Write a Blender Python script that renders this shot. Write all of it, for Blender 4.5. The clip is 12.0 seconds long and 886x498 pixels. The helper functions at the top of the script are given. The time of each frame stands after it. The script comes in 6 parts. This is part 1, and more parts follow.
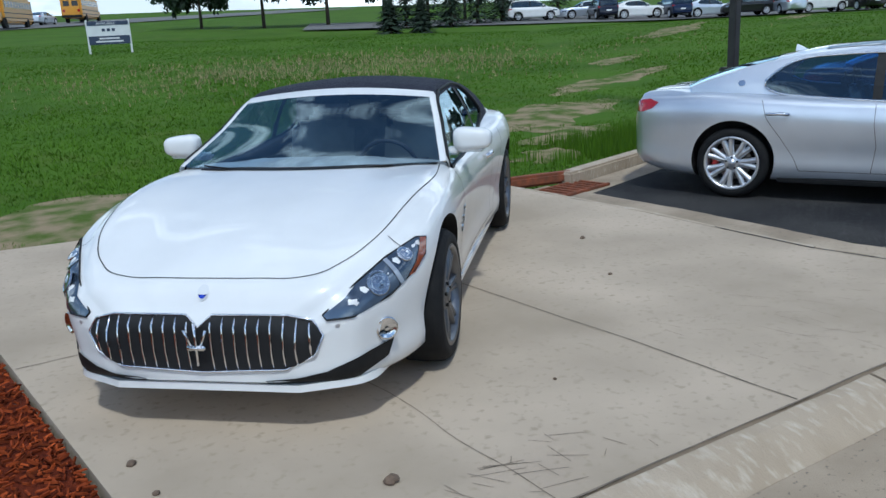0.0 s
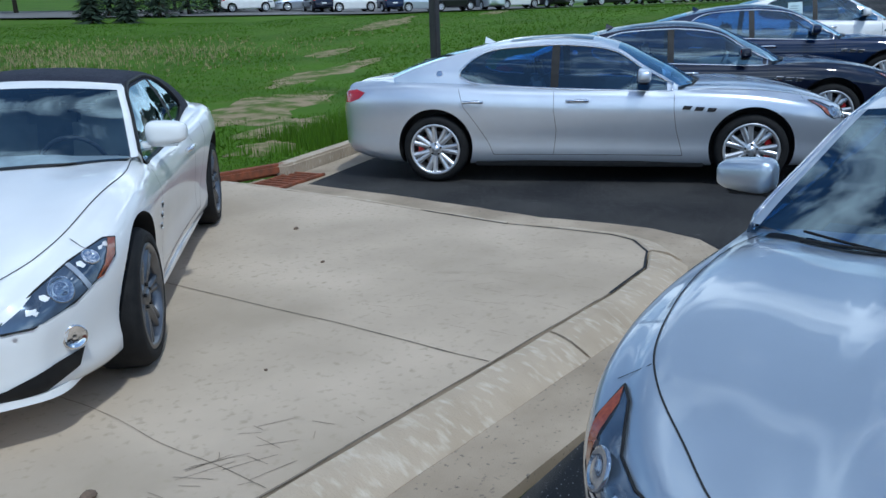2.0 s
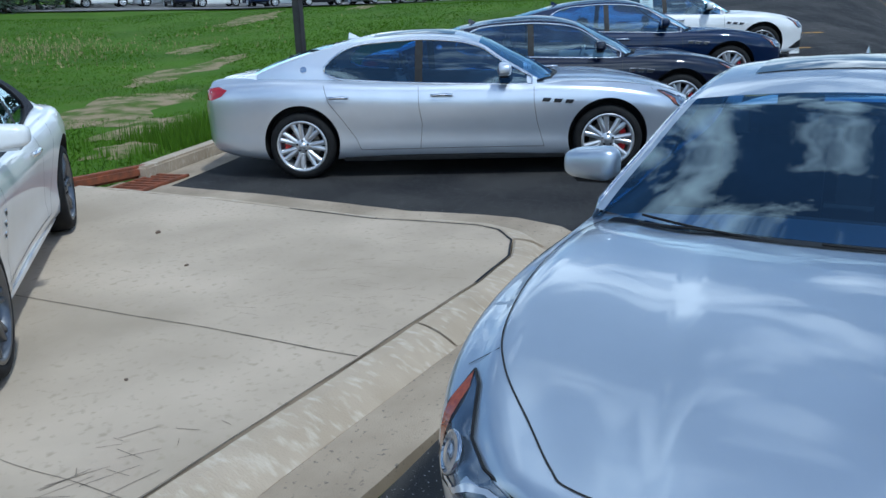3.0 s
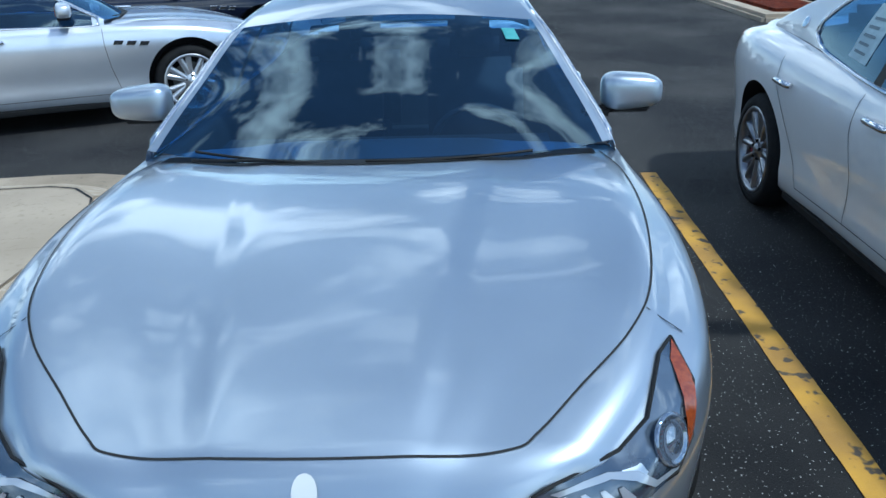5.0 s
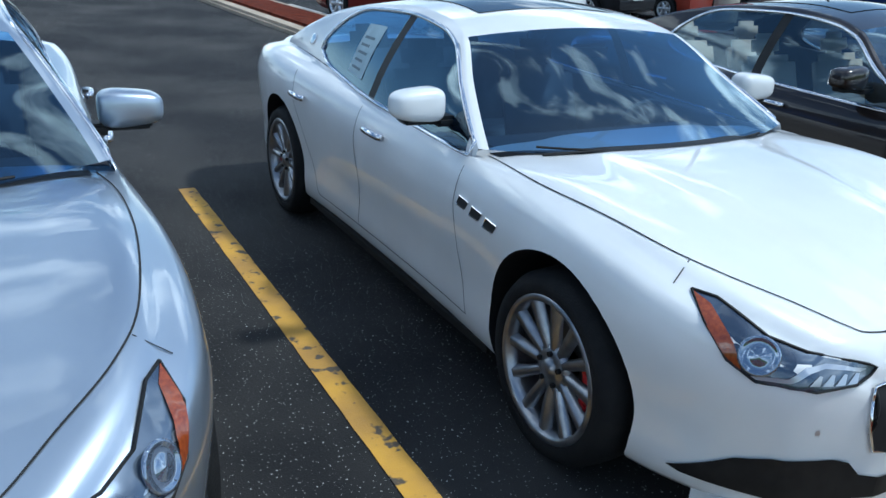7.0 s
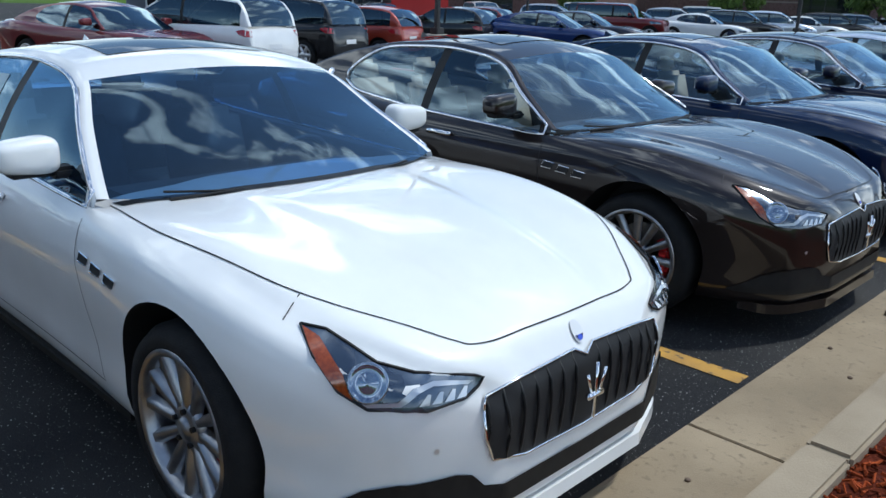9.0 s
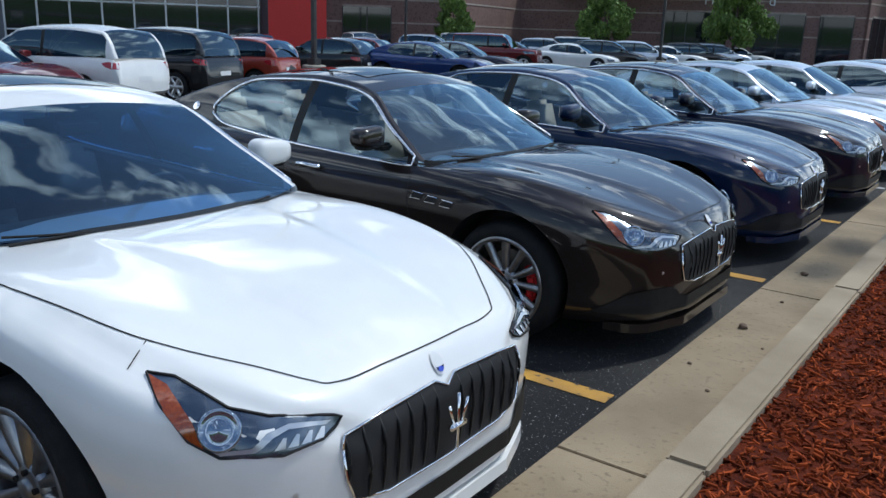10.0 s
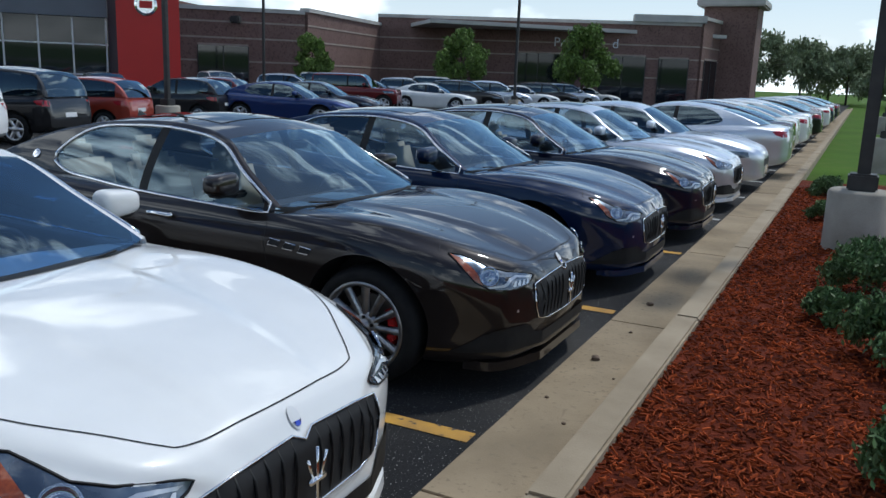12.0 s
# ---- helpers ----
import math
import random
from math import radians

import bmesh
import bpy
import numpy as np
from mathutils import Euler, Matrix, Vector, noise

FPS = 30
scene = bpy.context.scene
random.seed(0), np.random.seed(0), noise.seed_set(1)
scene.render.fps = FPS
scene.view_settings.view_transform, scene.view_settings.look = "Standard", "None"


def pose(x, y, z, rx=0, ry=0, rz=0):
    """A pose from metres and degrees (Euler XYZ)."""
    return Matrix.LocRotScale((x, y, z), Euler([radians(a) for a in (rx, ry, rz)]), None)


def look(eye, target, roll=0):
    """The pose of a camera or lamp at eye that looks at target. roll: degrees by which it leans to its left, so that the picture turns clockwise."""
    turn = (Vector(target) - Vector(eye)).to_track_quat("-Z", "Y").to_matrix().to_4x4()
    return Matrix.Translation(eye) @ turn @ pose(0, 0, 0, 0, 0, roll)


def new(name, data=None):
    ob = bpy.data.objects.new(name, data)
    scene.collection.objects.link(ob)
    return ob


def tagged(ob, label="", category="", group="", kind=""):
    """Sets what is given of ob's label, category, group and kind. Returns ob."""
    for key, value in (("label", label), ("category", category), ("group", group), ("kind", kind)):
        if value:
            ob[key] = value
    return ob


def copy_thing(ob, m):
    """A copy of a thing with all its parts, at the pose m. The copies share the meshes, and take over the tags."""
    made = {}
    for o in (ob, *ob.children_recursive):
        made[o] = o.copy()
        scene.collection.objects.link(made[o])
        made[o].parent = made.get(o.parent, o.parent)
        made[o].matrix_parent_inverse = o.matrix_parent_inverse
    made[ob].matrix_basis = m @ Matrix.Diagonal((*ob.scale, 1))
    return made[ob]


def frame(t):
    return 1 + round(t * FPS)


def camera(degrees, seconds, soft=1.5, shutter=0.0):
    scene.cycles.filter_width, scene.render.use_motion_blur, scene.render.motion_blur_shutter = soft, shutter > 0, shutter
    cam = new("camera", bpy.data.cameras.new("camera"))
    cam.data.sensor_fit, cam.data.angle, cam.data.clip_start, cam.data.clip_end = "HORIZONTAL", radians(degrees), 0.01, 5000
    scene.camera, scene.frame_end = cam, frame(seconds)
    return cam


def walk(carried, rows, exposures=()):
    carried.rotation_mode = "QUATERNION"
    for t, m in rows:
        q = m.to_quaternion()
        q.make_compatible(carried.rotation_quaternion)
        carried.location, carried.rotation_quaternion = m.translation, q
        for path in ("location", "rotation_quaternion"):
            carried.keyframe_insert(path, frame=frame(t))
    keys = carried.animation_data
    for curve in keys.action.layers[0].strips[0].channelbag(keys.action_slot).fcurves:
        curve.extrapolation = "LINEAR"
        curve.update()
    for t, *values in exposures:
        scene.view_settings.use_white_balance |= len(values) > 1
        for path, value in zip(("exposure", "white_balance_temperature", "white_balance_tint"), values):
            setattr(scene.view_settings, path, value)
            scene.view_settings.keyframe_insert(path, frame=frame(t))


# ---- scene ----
cam = camera(56.8, 12.0)
PATH = [
    (0, (0.008, -1.512, 1.79), (1.078, 0.096, 1.272), -2.9),
    (0.5, (0.026, -1.535, 1.789), (1.173, 0.02, 1.273), -2.7),
    (1, (0.048, -1.566, 1.781), (1.332, -0.127, 1.25), -2.1),
    (1.5, (0.071, -1.612, 1.78), (1.494, -0.319, 1.229), -1.9),
    (2, (0.092, -1.662, 1.775), (1.618, -0.497, 1.214), -2.0),
    (2.5, (0.115, -1.685, 1.77), (1.719, -0.628, 1.213), -2.0),
    (3, (0.106, -1.753, 1.781), (1.785, -0.835, 1.198), -2.1),
    (3.2, (0.125, -1.773, 1.768), (1.839, -0.93, 1.176), -1.8),
    (4.8, (0.236, -1.936, 1.718), (2.093, -1.767, 0.995), -2.2),
    (5, (0.234, -1.969, 1.72), (2.091, -1.899, 0.98), -1.9),
    (5.5, (0.247, -2.035, 1.715), (2.083, -2.249, 0.951), -0.5),
    (6, (0.251, -2.091, 1.711), (2.046, -2.546, 0.957), 0.4),
    (6.5, (0.234, -2.141, 1.721), (1.972, -2.805, 0.987), 1.2),
    (7, (0.2, -2.19, 1.731), (1.842, -3.089, 1.025), 2.7),
    (7.5, (0.168, -2.234, 1.74), (1.699, -3.327, 1.06), 3.4),
    (7.7, (0.156, -2.246, 1.737), (1.639, -3.407, 1.067), 3.8),
    (9.3, (0.003, -2.661, 1.693), (1.278, -4.096, 1.133), 1.7),
    (9.5, (-0.006, -2.667, 1.699), (1.224, -4.147, 1.154), 1.8),
    (10, (-0.046, -2.686, 1.719), (1.086, -4.254, 1.211), 1.9),
    (10.5, (-0.069, -2.69, 1.739), (0.975, -4.328, 1.263), 2.3),
    (11, (-0.082, -2.686, 1.756), (0.903, -4.366, 1.301), 2.4),
    (11.5, (-0.095, -2.682, 1.769), (0.828, -4.403, 1.333), 2.3),
    (12, (-0.096, -2.686, 1.772), (0.774, -4.44, 1.362), 2.1),
]
walk(cam, [(t, look(eye, target, roll)) for t, eye, target, roll in PATH], [(0, -0.35, 5600, 3), (2.5, -0.25, 5350, 2), (5.5, 0.05, 5350, -2), (7.5, 0.0, 5600, 1), (9.5, -0.08, 5850, 4), (12, -0.42, 5980, 5)])

# where the near cars stand: x, y, z, turn
GT_POSE = pose(2.65, 3.57, 0.10, 0, 0, 225.7)
SILVER = (4.0, -1.635, 0, 0, 0, 180)
SIDE = (8.43, 2.55, 0, 0, 0, -66)
WHITE = (3.73, -4.66, 0, 0, 0, 180)
BROWN = (3.81, -7.46, 0, 0, 0, 180)

# ---- world and sun ----
SUN_DIR = Vector((-0.28, -0.53, 1.0)).normalized()
world = bpy.data.worlds.new("sky")
scene.world = world
world.use_nodes = True
_wt = world.node_tree
_wt.nodes.clear()


def wnode(kind, **kw):
    n = _wt.nodes.new(kind)
    for k, v in kw.items():
        n.inputs[k].default_value = v
    return n


_sky = _wt.nodes.new("ShaderNodeTexSky")
_sky.sky_type = "NISHITA"
_sky.sun_disc = False
_sky.sun_elevation = math.asin(SUN_DIR.z)
_sky.sun_rotation = math.atan2(SUN_DIR.x, SUN_DIR.y)
_sky.air_density, _sky.dust_density, _sky.ozone_density = 1.0, 0.6, 2.0
_tc = _wt.nodes.new("ShaderNodeTexCoord")
_map = _wt.nodes.new("ShaderNodeMapping")
_map.inputs["Scale"].default_value = (1.0, 1.0, 2.3)
_map.inputs["Location"].default_value = (0.35, 0.2, 0.1)
_cl = wnode("ShaderNodeTexNoise", Scale=3.2, Detail=10.0, Roughness=0.58)
_cl.inputs["Distortion"].default_value = 0.25
_ramp = _wt.nodes.new("ShaderNodeValToRGB")
_ramp.color_ramp.elements[0].position, _ramp.color_ramp.elements[1].position = 0.53, 0.66
_cloud = _wt.nodes.new("ShaderNodeMix")
_cloud.data_type = "RGBA"
_cloud.inputs[7].default_value = (19.0, 19.2, 19.4, 1)
_bg = wnode("ShaderNodeBackground", Strength=0.135)
_wo = _wt.nodes.new("ShaderNodeOutputWorld")
_L = _wt.links.new
_L(_tc.outputs["Generated"], _map.inputs["Vector"])
_L(_map.outputs["Vector"], _cl.inputs["Vector"])
_L(_cl.outputs[0], _ramp.inputs[0])
# thin white haze of distant cloud low over the horizon
_sep = _wt.nodes.new("ShaderNodeSeparateXYZ")
_low = _wt.nodes.new("ShaderNodeMapRange")
_low.interpolation_type = "SMOOTHSTEP"
_low.inputs[1].default_value, _low.inputs[2].default_value = 0.0, 0.24
_low.inputs[3].default_value, _low.inputs[4].default_value = 0.75, 0.0
_haze = _wt.nodes.new("ShaderNodeMix")
_haze.data_type = "RGBA"
_haze.inputs[7].default_value = (9.2, 9.7, 10.3, 1)
_L(_tc.outputs["Generated"], _sep.inputs[0])
_L(_sep.outputs["Z"], _low.inputs[0])
_L(_low.outputs[0], _haze.inputs[0])
_L(_sky.outputs[0], _haze.inputs[6])
_L(_ramp.outputs[0], _cloud.inputs[0])
_L(_haze.outputs[2], _cloud.inputs[6])
_L(_cloud.outputs[2], _bg.inputs[0])
_L(_bg.outputs[0], _wo.inputs[0])

_sun = bpy.data.lights.new("sun", "SUN")
_sun.energy, _sun.angle, _sun.color = 2.8, radians(4.0), (1.0, 0.95, 0.88)
sun = new("sun", _sun)
sun.matrix_world = look(SUN_DIR * 50, (0, 0, 0))

# ---- materials ----


def mat(name, col, rough=0.6, metal=0.0, col2=None, scale=8.0, bump=0.0, bscale=60.0, coat=0.0, detail=6.0, lo=0.35, hi=0.65,
        fine=None, fscale=300.0, flo=0.6, fhi=0.7, space="Object", emit=0.0, spec=0.5, stretch=(1, 1, 1), rand=0.0):
    """A principled material with blotches at one scale, specks at a finer one, and relief."""
    m = bpy.data.materials.new(name)
    m.use_nodes = True
    t = m.node_tree
    b = t.nodes["Principled BSDF"]
    b.inputs["Base Color"].default_value = (*col, 1)
    b.inputs["Roughness"].default_value = rough
    b.inputs["Metallic"].default_value = metal
    b.inputs["Coat Weight"].default_value = coat
    b.inputs["Coat Roughness"].default_value = 0.02
    b.inputs["Specular IOR Level"].default_value = spec
    if emit:
        b.inputs["Emission Color"].default_value = (*col, 1)
        b.inputs["Emission Strength"].default_value = emit
    tc = t.nodes.new("ShaderNodeTexCoord")
    mp = t.nodes.new("ShaderNodeMapping")
    mp.inputs["Scale"].default_value = stretch
    t.links.new(tc.outputs[space], mp.inputs["Vector"])
    last = None

    def noise_ramp(sc, a, z, det):
        n = t.nodes.new("ShaderNodeTexNoise")
        n.inputs["Scale"].default_value, n.inputs["Detail"].default_value = sc, det
        t.links.new(mp.outputs[0], n.inputs["Vector"])
        r = t.nodes.new("ShaderNodeMapRange")
        r.inputs[1].default_value, r.inputs[2].default_value = a, z
        t.links.new(n.outputs[0], r.inputs[0])
        return n, r

    if col2:
        _, r = noise_ramp(scale, lo, hi, detail)
        x = t.nodes.new("ShaderNodeMix")
        x.data_type = "RGBA"
        x.inputs[6].default_value, x.inputs[7].default_value = (*col, 1), (*col2, 1)
        t.links.new(r.outputs[0], x.inputs[0])
        last = x.outputs[2]
    if fine:
        _, r = noise_ramp(fscale, flo, fhi, 2.0)
        x = t.nodes.new("ShaderNodeMix")
        x.data_type = "RGBA"
        x.inputs[6].default_value, x.inputs[7].default_value = (*col, 1), (*fine, 1)
        if last:
            t.links.new(last, x.inputs[6])
        t.links.new(r.outputs[0], x.inputs[0])
        last = x.outputs[2]
    if rand:
        oi = t.nodes.new("ShaderNodeObjectInfo" if rand > 0 else "ShaderNodeNewGeometry")
        out = oi.outputs["Random" if rand > 0 else "Random Per Island"]
        r = t.nodes.new("ShaderNodeMapRange")
        r.inputs[3].default_value, r.inputs[4].default_value = 1 - abs(rand), 1 + abs(rand)
        t.links.new(out, r.inputs[0])
        h = t.nodes.new("ShaderNodeHueSaturation")
        h.inputs["Color"].default_value = (*col, 1)
        if last:
            t.links.new(last, h.inputs["Color"])
        t.links.new(r.outputs[0], h.inputs["Value"])
        last = h.outputs[0]
    if last:
        t.links.new(last, b.inputs["Base Color"])
    if bump:
        n, _ = noise_ramp(bscale, 0, 1, 5.0)
        bp = t.nodes.new("ShaderNodeBump")
        bp.inputs["Strength"].default_value, bp.inputs["Distance"].default_value = bump, 0.02
        t.links.new(n.outputs[0], bp.inputs["Height"])
        t.links.new(bp.outputs[0], b.inputs["Normal"])
    return m


def paint(name, col, metal=0.0, rough=0.35, coat=1.0):
    m = mat(name, col, rough, metal, coat=coat, col2=tuple(c * 0.94 for c in col), scale=3.0, spec=0.5 if max(col) > 0.3 else 0.12)
    m.node_tree.nodes["Principled BSDF"].inputs["Coat Roughness"].default_value = 0.015
    return m


def glass_mat(name, tint, refl=1.0):
    """Thin tinted glass: clear through, mirror at a glance."""
    m = bpy.data.materials.new(name)
    m.use_nodes = True
    t = m.node_tree
    t.nodes.remove(t.nodes["Principled BSDF"])
    tr, gl, lw, pw, ma, mx = (t.nodes.new("ShaderNode" + k) for k in ("BsdfTransparent", "BsdfGlossy", "LayerWeight", "Math", "Math", "MixShader"))
    tr.inputs[0].default_value = (*tint, 1)
    gl.inputs["Roughness"].default_value = 0.0
    # mirror colour is blued to stand in for reflected blue sky
    gl.inputs["Color"].default_value = (0.70 * refl, 0.89 * refl, refl, 1)
    lw.inputs[0].default_value = 0.5
    pw.operation, ma.operation = "POWER", "MULTIPLY_ADD"
    pw.inputs[1].default_value = 3.3
    ma.inputs[1].default_value, ma.inputs[2].default_value = 0.82, 0.11
    o = t.nodes["Material Output"]
    t.links.new(lw.outputs["Facing"], pw.inputs[0])
    t.links.new(pw.outputs[0], ma.inputs[0])
    t.links.new(ma.outputs[0], mx.inputs[0])
    t.links.new(tr.outputs[0], mx.inputs[1])
    t.links.new(gl.outputs[0], mx.inputs[2])
    t.links.new(mx.outputs[0], o.inputs[0])
    return m


M = {}
M["white"] = paint("white_paint", (0.8, 0.8, 0.79))
M["silver"] = paint("silver_paint", (0.66, 0.70, 0.77), 0.75, 0.34)
M["blue_silver"] = paint("blue_silver_paint", (0.43, 0.49, 0.57), 0.8, 0.36)
M["brown"] = paint("brown_paint", (0.016, 0.0115, 0.0105), 0.2, 0.35)
M["navy"] = paint("navy_paint", (0.0005, 0.010, 0.045), 0.1, 0.4)
M["black_blue"] = paint("black_blue_paint", (0.002, 0.005, 0.020), 0.1, 0.4)
M["red_paint"] = paint("dark_red_paint", (0.13, 0.012, 0.014), 0.3)
M["orange_red"] = paint("copper_red_paint", (0.32, 0.035, 0.015), 0.3)
M["black_paint"] = paint("black_paint", (0.012, 0.012, 0.014))
M["blue_paint"] = paint("blue_paint", (0.01, 0.03, 0.13), 0.3)
M["lime_paint"] = paint("lime_paint", (0.25, 0.42, 0.03))
M["yellow_paint"] = paint("school_bus_yellow_paint", (0.62, 0.28, 0.02), rough=0.5, coat=0.3)
# this tint also carries the sky's mirrored blue, beyond the glass's own tone
M["glass"] = glass_mat("sky_tinted_glass", (0.17, 0.34, 0.58))
M["clear_glass"] = glass_mat("clear_glass", (0.56, 0.68, 0.76))
M["dark_glass"] = glass_mat("dark_tinted_glass", (0.10, 0.12, 0.14))
M["lens"] = glass_mat("lamp_lens", (0.75, 0.82, 0.9))
M["chrome"] = mat("chrome", (0.8, 0.8, 0.82), 0.08, 1.0)
M["rim"] = mat("alloy_rim", (0.72, 0.73, 0.75), 0.3, 0.8, col2=(0.62, 0.62, 0.64), scale=9)
M["rim_dark"] = mat("dark_alloy_rim", (0.2, 0.205, 0.215), 0.3, 0.9, col2=(0.15, 0.15, 0.16), scale=9)
M["rim_mid"] = mat("grey_alloy_rim", (0.42, 0.425, 0.44), 0.3, 0.9, col2=(0.25, 0.25, 0.265), scale=9)
M["rubber"] = mat("tyre_rubber", (0.008, 0.008, 0.009), 0.8, col2=(0.014, 0.014, 0.014), scale=14, bump=0.2, bscale=150, spec=0.25)
M["black"] = mat("black_plastic", (0.006, 0.006, 0.007), 0.55, col2=(0.011, 0.011, 0.011), scale=20, spec=0.3)
M["seam"] = mat("shut_line_dark", (0.012, 0.012, 0.013), 0.8)
M["void"] = mat("dark_recess", (0.006, 0.006, 0.007), 0.7)
M["red_brake"] = mat("red_caliper", (0.5, 0.012, 0.015), 0.35, coat=0.5)
M["amber"] = mat("amber_reflector", (0.30, 0.062, 0.012), 0.15, coat=1.0, col2=(0.20, 0.036, 0.008), scale=90)
M["red_lamp"] = mat("red_lamp", (0.42, 0.012, 0.02), 0.12, coat=1.0, col2=(0.3, 0.008, 0.012), scale=60)
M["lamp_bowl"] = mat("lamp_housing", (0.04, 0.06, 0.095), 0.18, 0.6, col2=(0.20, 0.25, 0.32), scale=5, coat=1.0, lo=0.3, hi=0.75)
M["led"] = mat("clear_light_strip", (0.42, 0.46, 0.52), 0.2, 0.4, coat=1.0)
M["cream"] = mat("cream_leather", (0.52, 0.45, 0.35), 0.55, col2=(0.45, 0.38, 0.29), scale=7, bump=0.1, bscale=90)
M["trim_dark"] = mat("dark_trim", (0.025, 0.026, 0.03), 0.6, col2=(0.04, 0.04, 0.045), scale=10)
M["soft_top"] = mat("navy_canvas", (0.008, 0.010, 0.022), 0.85, col2=(0.016, 0.018, 0.032), scale=9, bump=0.25, bscale=500)
M["badge_blue"] = mat("badge_blue", (0.03, 0.06, 0.5), 0.2, coat=1.0)
# white paper coloured blue-grey, as dimmed by a pane; the sheet lies outside it
M["paper"] = mat("pane_tinted_paper", (0.42, 0.54, 0.58), 0.6, col2=(0.36, 0.47, 0.51), scale=20)
M["teal"] = mat("teal_sticker", (0.07, 0.30, 0.31), 0.5, col2=(0.10, 0.37, 0.37), scale=30)
M["ink"] = mat("dark_ink", (0.14, 0.19, 0.22), 0.6)
M["asphalt"] = mat("asphalt", (0.012, 0.012, 0.0135), 0.88, col2=(0.06, 0.057, 0.053), scale=0.55, detail=9, lo=0.42, hi=0.75, spec=0.3, fine=(0.5, 0.49, 0.47), fscale=85, flo=0.675, fhi=0.70, bump=0.5, bscale=160)
M["gutter_dirt"] = mat("dirty_concrete", (0.42, 0.34, 0.25), 0.9, col2=(0.27, 0.213, 0.15), scale=1.6, detail=9, fine=(0.1, 0.085, 0.07), fscale=40, flo=0.62, fhi=0.8, bump=0.3, bscale=120)
M["gutter_concrete"] = mat("gutter_concrete", (0.35, 0.272, 0.175), 0.9, col2=(0.225, 0.172, 0.108), scale=1.4, detail=10, fine=(0.2, 0.155, 0.1), fscale=30, flo=0.58, fhi=0.75, bump=0.2, bscale=180)
M["kerb2"] = mat("kerb_concrete", (0.36, 0.29, 0.20), 0.9, col2=(0.27, 0.212, 0.14), scale=2.2, detail=10, bump=0.2, bscale=120)
M["concrete"] = mat("apron_concrete", (0.50, 0.408, 0.31), 0.9, col2=(0.335, 0.272, 0.198), scale=0.75, detail=12, lo=0.34, hi=0.67, fine=(0.35, 0.288, 0.205), fscale=22, flo=0.58, fhi=0.75, bump=0.15, bscale=200)
M["kerb"] = mat("worn_kerb_concrete", (0.46, 0.375, 0.28), 0.9, col2=(0.36, 0.288, 0.205), scale=2.5, detail=10, lo=0.3, hi=0.75, fine=(0.60, 0.535, 0.44), fscale=13, flo=0.52, fhi=0.85, bump=0.4, bscale=70, stretch=(1.8, 0.7, 1))
M["joint"] = mat("joint_dirt", (0.13, 0.105, 0.078), 0.95, col2=(0.24, 0.195, 0.145), scale=9)
M["rust"] = mat("rusty_iron", (0.26, 0.075, 0.03), 0.85, col2=(0.14, 0.05, 0.025), scale=12, bump=0.4, bscale=90)
M["yellow_line"] = mat("worn_yellow_line", (0.62, 0.34, 0.045), 0.8, col2=(0.40, 0.22, 0.05), scale=3, detail=9, fine=(0.09, 0.07, 0.05), fscale=13, flo=0.58, fhi=0.64, bump=0.3, bscale=160)
M["white_line"] = mat("worn_white_line", (0.55, 0.55, 0.53), 0.8, col2=(0.35, 0.35, 0.34), scale=4)
M["mulch"] = mat("red_wood_mulch", (0.15, 0.028, 0.010), 0.9, col2=(0.065, 0.012, 0.005), scale=7, detail=10, bump=1.0, bscale=45, spec=0.12)
M["chip"] = mat("mulch_chip", (0.30, 0.060, 0.015), 0.85, col2=(0.15, 0.027, 0.008), scale=15, rand=-0.7, spec=0.12)
M["grass_soil"] = mat("lawn", (0.066, 0.135, 0.008), 0.95, col2=(0.045, 0.098, 0.006), scale=0.3, detail=12, fine=(0.095, 0.135, 0.022), fscale=1.2, flo=0.5, fhi=0.85, bump=0.25, bscale=30, spec=0.15)
M["bare"] = mat("bare_soil", (0.27, 0.21, 0.13), 0.95, col2=(0.075, 0.115, 0.018), scale=2.2, detail=12, lo=0.40, hi=0.62, bump=0.6, bscale=40, spec=0.15)
M["blade"] = mat("grass_blade", (0.068, 0.145, 0.008), 0.8, rand=-0.22, spec=0.15)
M["leaf"] = mat("leaf", (0.12, 0.19, 0.035), 0.7, rand=-0.45)
M["shrub_leaf"] = mat("shrub_leaf", (0.075, 0.135, 0.04), 0.7, rand=-0.5)
# pale leaf tone with the distant haze put into its colour
M["hazed_leaf"] = mat("hazed_leaf", (0.20, 0.24, 0.13), 0.8, rand=-0.35)
M["needle"] = mat("spruce_needle", (0.022, 0.042, 0.022), 0.8, rand=-0.5)
M["bark"] = mat("bark", (0.10, 0.075, 0.055), 0.9, col2=(0.06, 0.045, 0.035), scale=12, bump=0.6, bscale=30)
M["brick"] = mat("brown_block_wall", (0.205, 0.125, 0.108), 0.9, col2=(0.17, 0.10, 0.086), scale=0.6, bump=0.2, bscale=30, fine=(0.11, 0.065, 0.055), fscale=7, flo=0.5, fhi=0.7)
M["stone_band"] = mat("pale_stone_band", (0.36, 0.30, 0.26), 0.85, col2=(0.29, 0.24, 0.2), scale=2)
M["coping"] = mat("grey_coping", (0.50, 0.48, 0.45), 0.7, col2=(0.42, 0.40, 0.38), scale=1)
M["red_panel"] = mat("red_facade_panel", (0.55, 0.016, 0.014), 0.4, col2=(0.5, 0.014, 0.012), scale=0.4)
M["grey_panel"] = mat("grey_facade_panel", (0.14, 0.15, 0.18), 0.5, col2=(0.12, 0.13, 0.155), scale=0.5)
M["facade_glass"] = mat("dark_facade_glass", (0.012, 0.014, 0.018), 0.04, coat=0.3)
M["mullion"] = mat("white_mullion", (0.6, 0.6, 0.6), 0.5)
